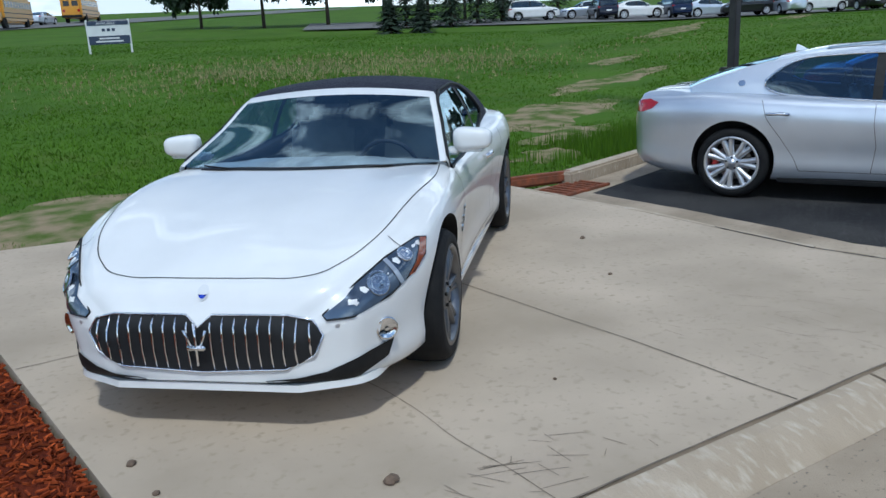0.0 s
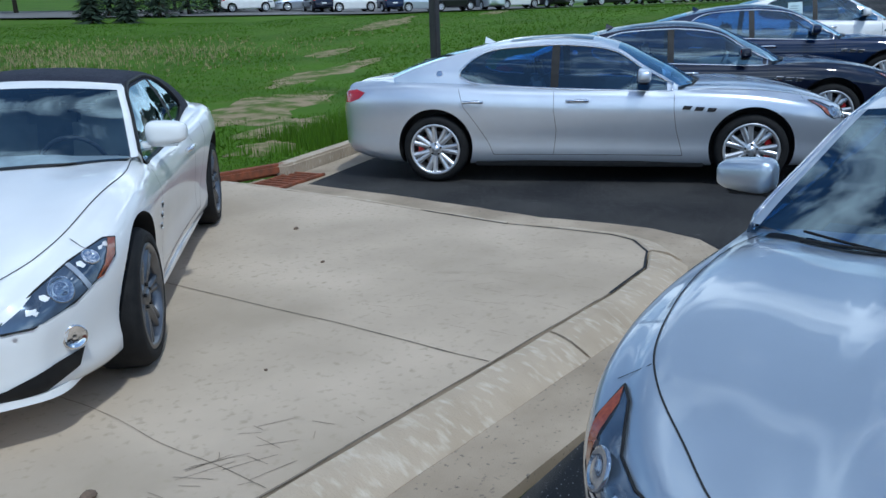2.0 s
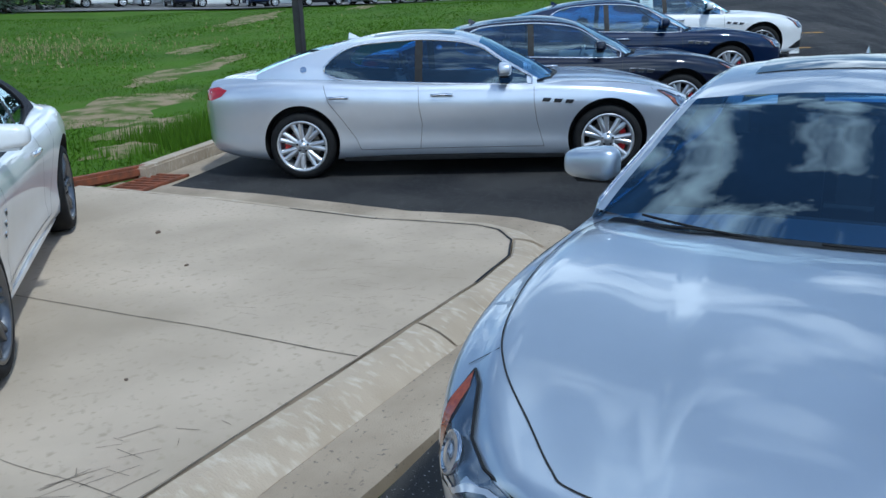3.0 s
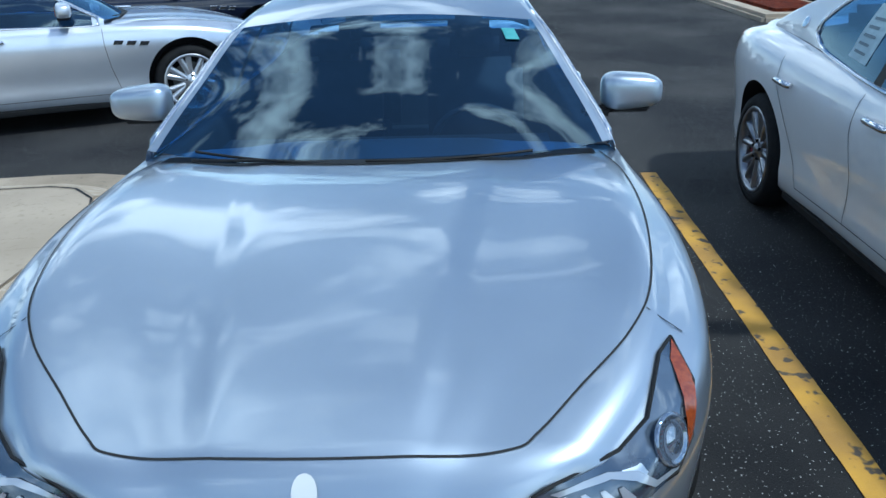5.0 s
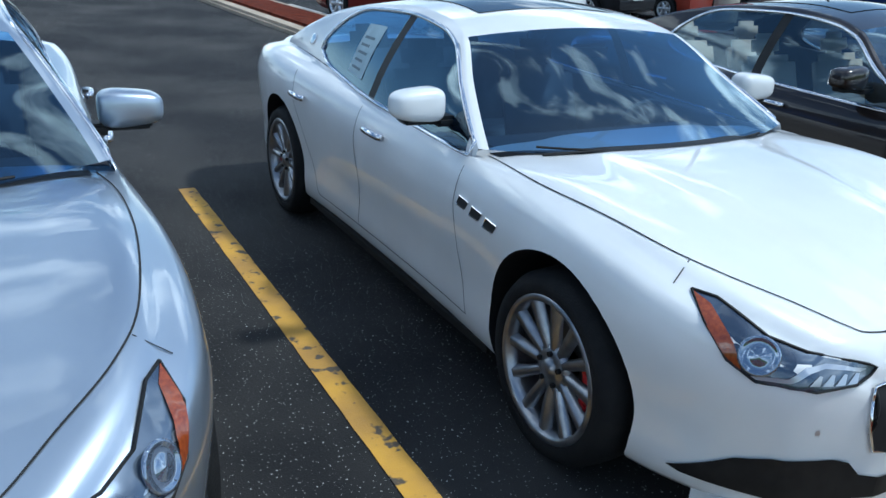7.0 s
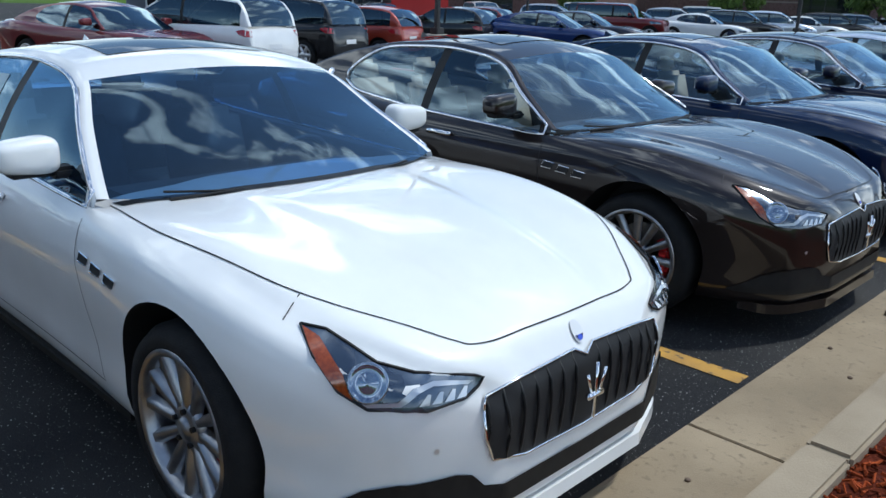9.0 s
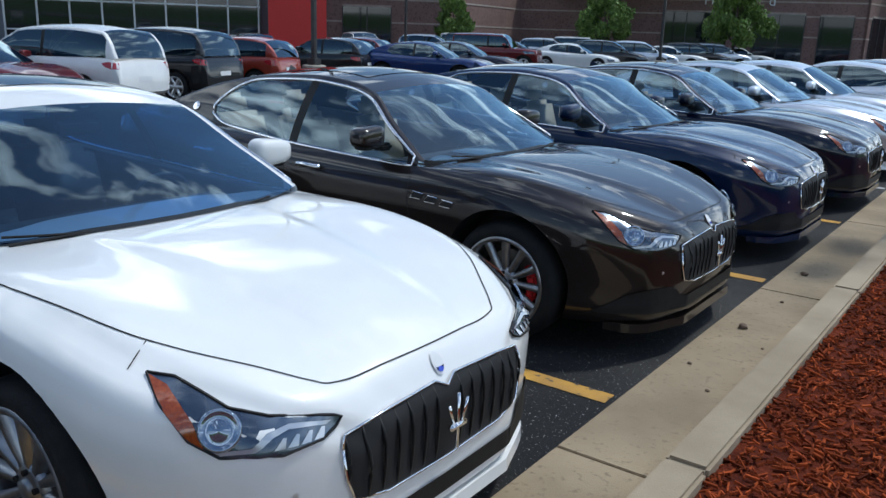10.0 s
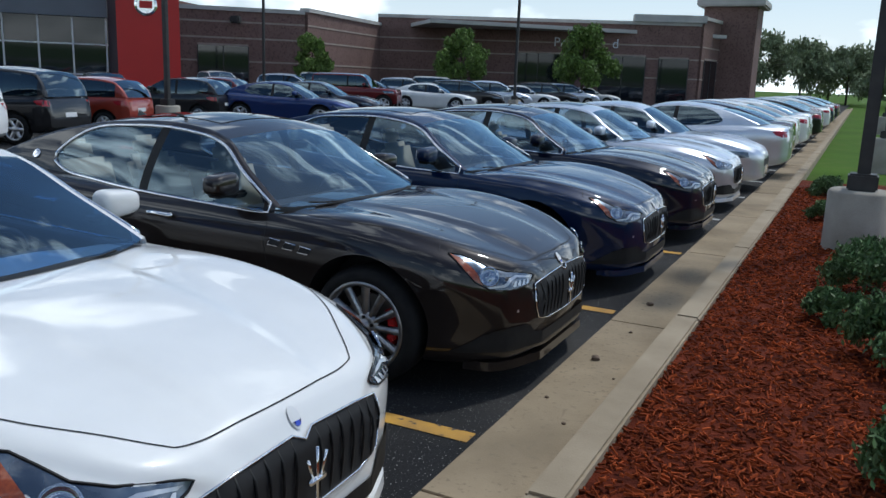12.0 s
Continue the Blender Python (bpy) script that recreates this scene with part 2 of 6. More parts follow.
M["pole"] = mat("dark_bronze_pole", (0.035, 0.033, 0.034), 0.5, 0.3, col2=(0.05, 0.047, 0.045), scale=6)
M["pedestal"] = mat("pole_base_concrete", (0.36, 0.33, 0.28), 0.9, col2=(0.27, 0.245, 0.205), scale=3, bump=0.2, bscale=60)
M["sign_white"] = mat("sign_white", (0.7, 0.71, 0.72), 0.6, col2=(0.64, 0.65, 0.66), scale=3)
M["sign_navy"] = mat("sign_navy", (0.03, 0.045, 0.09), 0.6)
M["sign_red"] = mat("sign_red", (0.55, 0.06, 0.04), 0.6)
M["stone"] = mat("pebble", (0.16, 0.11, 0.075), 0.9, col2=(0.1, 0.07, 0.05), scale=40)
M["wheat"] = mat("dry_grass", (0.30, 0.25, 0.13), 0.9, rand=-0.4)

# ---- mesh helpers ----


def part(name, bm, material, parent=None, label="", smooth=False):
    """Links a bmesh as one mesh object, under a thing where one is given."""
    me = bpy.data.meshes.new(name)
    bm.to_mesh(me)
    bm.free()
    for m in material if isinstance(material, (list, tuple)) else [material]:
        me.materials.append(m)
    if smooth:
        me.polygons.foreach_set("use_smooth", [True] * len(me.polygons))
    ob = new(name, me)
    if parent:
        ob.parent = parent
    if label:
        ob["label"] = label
    return ob


def raw(name, verts, faces, material, parent=None, label="", smooth=False):
    me = bpy.data.meshes.new(name)
    me.from_pydata(verts, [], faces)
    for m in material if isinstance(material, (list, tuple)) else [material]:
        me.materials.append(m)
    if smooth:
        me.polygons.foreach_set("use_smooth", [True] * len(me.polygons))
    me.update()
    ob = new(name, me)
    if parent:
        ob.parent = parent
    if label:
        ob["label"] = label
    return ob


def thing(name, label, category, m=None, group="", kind=""):
    ob = tagged(new(name), label, category, group, kind)
    ob.empty_display_size = 0.1
    if m is not None:
        ob.matrix_basis = m
    return ob


def box(bm, c, s, bevel=0.0, rot=None):
    """A box of centre c and size s, bevelled."""
    m = Matrix.Translation(c) @ (rot or Matrix()) @ Matrix.Diagonal((*s, 1))
    v = bmesh.ops.create_cube(bm, size=1.0, matrix=m)["verts"]
    if bevel:
        bmesh.ops.bevel(bm, geom=list({e for x in v for e in x.link_edges}), offset=bevel, segments=2, affect="EDGES", clamp_overlap=True)
    return bm


def cyl(bm, a, b, r0, r1=None, n=16):
    a, b = Vector(a), Vector(b)
    d = b - a
    m = Matrix.Translation((a + b) / 2) @ d.to_track_quat("Z", "Y").to_matrix().to_4x4()
    bmesh.ops.create_cone(bm, cap_ends=True, segments=n, radius1=r0, radius2=r0 if r1 is None else r1, depth=d.length, matrix=m)
    return bm


def tube(bm, pts, r, n=6):
    """A round bar along points."""
    rings = []
    pts = [Vector(p) for p in pts]
    for i, p in enumerate(pts):
        d = (pts[min(i + 1, len(pts) - 1)] - pts[max(i - 1, 0)]).normalized()
        q = d.to_track_quat("Z", "Y")
        rings.append([bm.verts.new(p + q @ Vector((r * math.cos(a), r * math.sin(a), 0))) for a in (2 * math.pi * k / n for k in range(n))])
    for r0, r1 in zip(rings, rings[1:]):
        for k in range(n):
            bm.faces.new((r0[k], r0[(k + 1) % n], r1[(k + 1) % n], r1[k]))
    bm.faces.new(rings[0][::-1])
    bm.faces.new(rings[-1])
    return bm


def lathe(bm, prof, axis_y=0.0, n=40, a0=0.0):
    """Turns (radius, y) pairs about the y axis."""
    rings = [[bm.verts.new((r * math.cos(a0 + 2 * math.pi * k / n), y, r * math.sin(a0 + 2 * math.pi * k / n))) for k in range(n)] for r, y in prof]
    for r0, r1 in zip(rings, rings[1:]):
        for k in range(n):
            bm.faces.new((r0[k], r0[(k + 1) % n], r1[(k + 1) % n], r1[k]))
    return bm


def curve(pts):
    """A smooth function through (x, value) pairs."""
    xs, ys = [p[0] for p in pts], [p[1] for p in pts]
    n = len(xs)
    s = [(ys[i + 1] - ys[i]) / (xs[i + 1] - xs[i]) for i in range(n - 1)]
    t = [s[0]] + [0.0 if s[i - 1] * s[i] <= 0 else 2 * s[i - 1] * s[i] / (s[i - 1] + s[i]) for i in range(1, n - 1)] + [s[-1]]

    def f(x):
        if x <= xs[0]:
            return ys[0]
        if x >= xs[-1]:
            return ys[-1]
        i = max(k for k in range(n - 1) if xs[k] <= x)
        h = xs[i + 1] - xs[i]
        u = (x - xs[i]) / h
        return ((1 + 2 * u) * (1 - u) ** 2) * ys[i] + u * (1 - u) ** 2 * h * t[i] + u * u * (3 - 2 * u) * ys[i + 1] + u * u * (u - 1) * h * t[i + 1]

    return f


def spline(pts, n):
    """n points along a smooth line through 2D points."""
    out = []
    P = [Vector(p) for p in pts]
    P = [P[0] * 2 - P[1]] + P + [P[-1] * 2 - P[-2]]
    m = len(P) - 3
    for k in range(n):
        g = k / (n - 1) * m
        i = min(int(g), m - 1)
        u = g - i
        a, b, c, d = P[i : i + 4]
        out.append(0.5 * ((2 * b) + (c - a) * u + (2 * a - 5 * b + 4 * c - d) * u * u + (3 * b - a - 3 * c + d) * u ** 3))
    return out


def sm(x):
    x = min(1.0, max(0.0, x))
    return x * x * (3 - 2 * x)

# ---- cars ----
from mathutils.bvhtree import BVHTree

# Side view of each kind: x ahead of the middle of the wheelbase, z up; widths are halves.
MIDSIZE = dict(
    wb=3.0, r=0.352, tw=0.25, half=0.835, front=2.39, rear=-2.54,
    top=[(-2.54, 0.78), (-2.50, 0.98), (-2.35, 1.035), (-1.95, 1.06), (0.62, 0.955), (1.0, 0.958), (1.2, 0.956), (1.5, 0.93), (1.95, 0.855), (2.18, 0.785), (2.31, 0.715), (2.39, 0.60)],
    wide=[(-2.54, 0.62), (-2.42, 0.80), (-2.1, 0.92), (-1.5, 0.968), (-0.6, 0.928), (0.5, 0.925), (1.45, 0.972), (1.9, 0.942), (2.12, 0.865), (2.28, 0.695), (2.39, 0.40)],
    low=[(-2.54, 0.36), (-2.3, 0.24), (-1.9, 0.19), (1.9, 0.18), (2.25, 0.2), (2.39, 0.24)],
    belt=[(-2.0, 1.05), (-1.3, 1.02), (-0.4, 0.958), (0.6, 0.928), (0.95, 0.94)],
    roof=[(-1.95, 1.07), (-1.75, 1.16), (-1.25, 1.345), (-0.75, 1.435), (-0.3, 1.46), (0.05, 1.43), (0.26, 1.37), (0.50, 1.205), (0.82, 0.975)],
    cab=(-1.95, 0.82), header=(0.26, -1.20), glass=(0.73, -1.24), bpil=-0.28, rails=0.60, crest=0.022, bow=0.23, tail=0.08, haunch=0.15, rise=0.011)
LIMOUSINE = dict(MIDSIZE, wb=3.17, front=2.521, rear=-2.66,
    top=[(x * 1.055, z) for x, z in MIDSIZE["top"]], wide=[(x * 1.055, z) for x, z in MIDSIZE["wide"]], low=[(x * 1.055, z) for x, z in MIDSIZE["low"]],
    belt=[(x * 1.05, z) for x, z in MIDSIZE["belt"]], roof=[(x * 1.06, z + 0.012) for x, z in MIDSIZE["roof"]], cab=(-2.05, 0.87), header=(0.28, -1.28), glass=(0.77, -1.33), bpil=-0.33, haunch=0.11)
GT = dict(
    wb=2.94, r=0.35, tw=0.26, half=0.83, front=2.42, rear=-2.46,
    top=[(-2.46, 0.78), (-2.40, 0.93), (-2.2, 0.99), (-1.75, 1.0), (0.5, 0.965), (0.9, 0.955), (1.45, 0.895), (1.9, 0.80), (2.15, 0.72), (2.3, 0.65), (2.42, 0.50)],
    wide=[(-2.46, 0.60), (-2.35, 0.78), (-2.0, 0.93), (-1.45, 0.975), (-0.7, 0.915), (0.4, 0.90), (1.4, 0.955), (1.85, 0.925), (2.1, 0.86), (2.3, 0.70), (2.42, 0.44)],
    low=[(-2.46, 0.34), (-2.2, 0.22), (-1.9, 0.18), (1.9, 0.18), (2.25, 0.22), (2.42, 0.26)],
    belt=[(-1.7, 0.985), (-1.2, 0.965), (-0.4, 0.90), (0.5, 0.88), (0.85, 0.905)],
    roof=[(-1.62, 1.0), (-1.4, 1.12), (-0.95, 1.31), (-0.45, 1.385), (-0.05, 1.375), (0.15, 1.325), (0.45, 1.16), (0.84, 0.965)],
    cab=(-1.62, 0.84), header=(0.16, -1.05), glass=(0.72, -1.12), bpil=-0.62, rails=0.50, crest=0.04, bow=0.22, tail=0.1, haunch=0.13)
HATCH = dict(
    wb=2.3, r=0.30, tw=0.19, half=0.72, front=1.78, rear=-1.78,
    top=[(-1.78, 0.62), (-1.74, 0.9), (-1.6, 0.96), (0.7, 0.98), (1.1, 0.95), (1.5, 0.84), (1.7, 0.68), (1.78, 0.5)],
    wide=[(-1.78, 0.62), (-1.65, 0.74), (-1.1, 0.81), (1.1, 0.81), (1.5, 0.74), (1.7, 0.6), (1.78, 0.45)],
    low=[(-1.78, 0.32), (-1.5, 0.22), (1.5, 0.2), (1.78, 0.25)],
    belt=[(-1.7, 0.97), (0, 0.93), (0.85, 0.95)],
    roof=[(-1.72, 0.97), (-1.6, 1.2), (-1.3, 1.42), (-0.6, 1.49), (0.0, 1.46), (0.35, 1.33), (0.82, 0.99)],
    cab=(-1.72, 0.82), header=(0.12, -1.35), glass=(0.7, -1.45), bpil=-0.35, rails=0.2, crest=0.0, bow=0.08, tail=0.12)
WAGON = dict(
    wb=2.7, r=0.34, tw=0.22, half=0.78, front=2.2, rear=-2.15,
    top=[(-2.15, 0.6), (-2.1, 0.95), (-2.0, 1.05), (0.9, 1.07), (1.3, 1.04), (1.8, 0.96), (2.1, 0.8), (2.2, 0.6)],
    wide=[(-2.15, 0.74), (-2.0, 0.84), (-1.3, 0.89), (1.3, 0.89), (1.85, 0.82), (2.1, 0.68), (2.2, 0.5)],
    low=[(-2.15, 0.4), (-1.9, 0.27), (1.9, 0.26), (2.2, 0.32)],
    belt=[(-2.05, 1.05), (0, 1.02), (1.1, 1.04)],
    roof=[(-2.08, 1.06), (-1.98, 1.35), (-1.75, 1.6), (-0.8, 1.68), (0.1, 1.65), (0.5, 1.5), (1.08, 1.08)],
    cab=(-2.08, 1.08), header=(0.25, -1.75), glass=(0.95, -1.9), bpil=-0.35, rails=0.2, crest=0.0, bow=0.08, tail=0.14)
JEEP = dict(
    wb=2.9, r=0.40, tw=0.25, half=0.78, front=2.1, rear=-2.15,
    top=[(-2.15, 0.7), (-2.13, 1.1), (-2.05, 1.15), (0.75, 1.17), (1.2, 1.16), (1.9, 1.12), (2.05, 1.05), (2.1, 0.7)],
    wide=[(-2.15, 0.80), (-2.0, 0.84), (-1.3, 0.88), (1.3, 0.88), (1.9, 0.84), (2.05, 0.78), (2.1, 0.72)],
    low=[(-2.15, 0.5), (-1.9, 0.4), (1.9, 0.4), (2.1, 0.45)],
    belt=[(-2.1, 1.15), (0, 1.15), (0.9, 1.15)],
    roof=[(-2.1, 1.16), (-2.07, 1.6), (-1.98, 1.8), (-0.8, 1.82), (0.3, 1.80), (0.5, 1.72), (0.86, 1.17)],
    cab=(-2.1, 0.86), header=(0.35, -1.95), glass=(0.72, -2.0), bpil=-0.3, rails=0.1, crest=0.0, bow=0.02, tail=0.1)


def belt_half(K, x):
    """Half width at the window line: the cabin draws in over the rear haunches."""
    return curve(K["wide"])(x) * (0.93 - K.get("haunch", 0.0) * sm((-0.1 - x) / 1.5))


def hood_rise(K, x, y):
    """The raised middle of the bonnet, its two creases drawing together towards the nose."""
    u = sm((x - K["cab"][1]) / 0.7) * sm((K["front"] - 0.03 - x) / 0.25)
    yc = 0.42 - 0.21 * (x - K["cab"][1]) / (K["front"] - K["cab"][1])
    return K["rise"] * u * sm((yc + 0.025 - abs(y)) / 0.045)


def shell(K, step, ns_out=20, ns_in=10):
    """Lower body with a hollow cabin: rows of half sections from tail to nose."""
    top, wide, low, belt = curve(K["top"]), curve(K["wide"]), curve(K["low"]), curve(K["belt"])
    c0, c1 = K["cab"]
    xs = [K["rear"]]
    n = max(8, int((K["front"] - K["rear"]) / step))
    xs += [K["rear"] + (K["front"] - K["rear"]) * (0.5 - 0.5 * math.cos(math.pi * (0.06 + 0.88 * i / n))) for i in range(n + 1)] + [K["front"]]
    a0, a1 = c0 + K["tail"] + 0.12, c1 - 0.10
    xs = sorted([x for x in xs if min(abs(x - a0), abs(x - a1)) > 0.03] + [a0 - 0.006, a0 + 0.006, a1 - 0.006, a1 + 0.006])
    rows = []
    for x in xs:
        w, zb, zt = wide(x), low(x), top(x)
        incab = a0 < x < a1
        zs = belt(x) if c0 - 0.1 < x < c1 + 0.3 else zt
        f = sm((x - c1) / 0.5)
        fr = sm((c0 + 0.1 - x) / 0.3)
        crest = zt - 0.03 * (1 - min(f + fr, 1)) + K["crest"] * f * sm((2.2 - x) / 0.6)
        zsh = (1 - max(f, fr)) * zs + max(f, fr) * (crest - 0.025)
        hgt = zsh - zb
        nose = sm((x - (K["front"] - 0.35)) / 0.35)
        rh = K.get("haunch", 0.0) * sm((-0.1 - x) / 1.5)
        wb_ = w * (0.93 - rh - 0.05 * f - 0.04 * nose)
        out = [(0, zb), (0.62 * w, zb), (0.90 * w, zb + 0.01), (0.962 * w, zb + 0.14 * hgt), (0.966 * w, zb + 0.34 * hgt), (0.99 * w, zb + 0.58 * hgt), (w, zb + 0.74 * hgt), (0.99 * w, zb + 0.84 * hgt), ((0.962 - 0.18 * rh) * w, zb + (0.945 + 0.12 * rh) * hgt), (wb_, zsh)]
        outer = spline([Vector((a, b, 0)) for a, b in out], ns_out)
        if incab:
            fl = 0.42
            inn = [(wb_, zsh), (wb_ - 0.05, zsh + 0.004), (wb_ - 0.10, zsh - 0.03), (wb_ - 0.13, fl + 0.2), (wb_ - 0.16, fl), (0.2, fl), (0, fl)]
        else:
            inn = [(wb_, zsh), (0.92 * wb_, crest + 0.008), (0.78 * wb_, crest * 0.7 + zt * 0.3 + 0.014), (0.58 * wb_, crest * 0.3 + zt * 0.7 + 0.010), (0.42 * wb_, zt + 0.016), (0.2 * wb_, zt + 0.020), (0, zt + 0.021)]
        inner = spline([Vector((a, b, 0)) for a, b in inn], ns_in)
        rows.append([(x, p.x, p.y) for p in outer] + [(x, p.x, p.y) for p in inner[1:]])
    # fair the skin along the car, leaving the cabin's edges sharp
    for _ in range(60 if step < 0.06 else 8):
        fresh = [list(r) for r in rows]
        for i in range(1, len(rows) - 1):
            x0, x1, x2 = rows[i - 1][0][0], rows[i][0][0], rows[i + 1][0][0]
            u = (x1 - x0) / (x2 - x0)
            edge = any(abs(q - a0) < 0.02 or abs(q - a1) < 0.02 for q in (x0, x1, x2))
            ends = x1 < K["rear"] + 0.12 or x1 > K["front"] - 0.12
            for k in range(len(rows[0])):
                if (edge and k >= ns_out - 3) or ends:
                    continue
                fresh[i][k] = (x1, *(0.5 * rows[i][k][c] + 0.5 * (rows[i - 1][k][c] * (1 - u) + rows[i + 1][k][c] * u) for c in (1, 2)))
        rows = fresh
    if step < 0.06 and K.get("rise"):
        rows = [[(x, y, z + (hood_rise(K, x, y) if k >= ns_out and x > c1 else 0.0)) for k, (x, y, z) in enumerate(r)] for r in rows]
    verts, faces, mats = [], [], []
    m = len(rows[0])
    ring = 2 * m - 2
    for row in rows:
        verts += [(x, y, z) for x, y, z in row] + [(x, -y, z) for x, y, z in row[-2:0:-1]]
    for i in range(len(rows) - 1):
        incab = a0 - 0.02 < rows[i][0][0] and rows[i + 1][0][0] < a1 + 0.02
        for k in range(ring):
            faces.append((i * ring + k, i * ring + (k + 1) % ring, (i + 1) * ring + (k + 1) % ring, (i + 1) * ring + k))
            kk = min(k, ring - 1 - k)
            mats.append(1 if incab and kk >= ns_out else 0)
    faces += [tuple(range(ring))[::-1], tuple((len(rows) - 1) * ring + k for k in range(ring))]
    mats += [0, 0]
    return verts, faces, mats


def cut_wheels(ob, K):
    """Wheel arches cut clean through the sides, kept as plain mesh."""
    bm = bmesh.new()
    for sx in (1, -1):
        for sy in (1, -1):
            cyl(bm, (sx * K["wb"] / 2, sy * 0.675, K["r"] + 0.025), (sx * K["wb"] / 2, sy * 1.2, K["r"] + 0.025), K["r"] + 0.05, n=48)
    cutter = part("cutter", bm, M["void"])
    md = ob.modifiers.new("arch", "BOOLEAN")
    md.operation, md.solver, md.object = "DIFFERENCE", "EXACT", cutter
    md.material_mode = "TRANSFER"
    dg = bpy.context.evaluated_depsgraph_get()
    me = bpy.data.meshes.new_from_object(ob.evaluated_get(dg))
    ob.modifiers.clear()
    ob.data = me
    bpy.data.objects.remove(cutter)
    me.polygons.foreach_set("use_smooth", [True] * len(me.polygons))
    me.set_sharp_from_angle(angle=radians(38))
    return ob


def house(K, nx=46):
    """The cabin's upper surface as a grid over x and across; returns a point function."""
    belt, roof, wide = curve(K["belt"]), curve(K["roof"]), curve(K["wide"])
    c0, c1 = K["cab"]

    def P(x, s, side):
        """s: 0 belt, 1 roof rail, 2 centre line."""
        zb = belt(x) - 0.004
        zt = max(roof(x), zb + 0.004)
        h = zt - zb
        wbt = belt_half(K, x) - 0.012
        wr = wbt - K["rails"] * (0.35 * h + 1.05 * h * h)
        zr = zb + h * (0.90 - 0.06 * sm((x - K["header"][0]) / 0.3))
        if s <= 1:
            y = wbt + (wr - wbt) * s + 0.025 * math.sin(math.pi * s) * min(1, h * 2.5)
            z = zb + (zr - zb) * s
            q = 0.0
        else:
            v = s - 1
            y = wr * (1 - v)
            z = zr + (zt - zr) * math.sin(v * math.pi / 2) ** 0.9
            q = 1 - (1 - v) ** 2
        e = sm((x - K["header"][0] + 0.1) / (c1 - K["header"][0]))
        e2 = sm((K["header"][1] - x + 0.1) / 0.7)
        return Vector((x + K["bow"] * e * q - 0.7 * K["bow"] * e2 * q, side * y, z - 0.03 * e * q))

    return P


def patch(P, xs, ss, side, thick=0.0):
    vs = [P(x, s, side) for x in xs for s in ss]
    n = len(ss)
    fs = [(i * n + k, i * n + k + 1, (i + 1) * n + k + 1, (i + 1) * n + k) for i in range(len(xs) - 1) for k in range(n - 1)]
    if side > 0:
        fs = [f[::-1] for f in fs]
    return vs, fs


def window_edges(K, x):
    """Lower and upper edge of the side glass at x; it closes to a rounded point at the rear."""
    if not K.get("haunch"):
        return 0.05, 0.91
    u = min(1.0, max(0.0, (x - K["glass"][1]) / 0.45))
    return 0.05 + 0.22 * (1 - u) ** 5, 0.42 + 0.49 * (1 - (1 - u) ** 3.0)


def strip_patch(P, xs, lo, hi, side, n=4):
    """A patch whose lower and upper edges follow functions of x."""
    vs = [P(x, lo(x) + (hi(x) - lo(x)) * k / n, side) for x in xs for k in range(n + 1)]
    m = n + 1
    fs = [(i * m + k, i * m + k + 1, (i + 1) * m + k + 1, (i + 1) * m + k) for i in range(len(xs) - 1) for k in range(n)]
    return vs, [f[::-1] for f in fs] if side > 0 else fs


def span(a, b, n):
    return [a + (b - a) * i / n for i in range(n + 1)]


def both(P, xs, ss):
    """A patch across the whole car, from rail to rail: ss runs up to the centre line."""
    full = [(s, 1) for s in ss] + [(s, -1) for s in ss[-2::-1]]
    vs = [P(x, s, d) for x in xs for s, d in full]
    n = len(full)
    fs = [(i * n + k + 1, i * n + k, (i + 1) * n + k, (i + 1) * n + k + 1) for i in range(len(xs) - 1) for k in range(n - 1)]
    return vs, fs


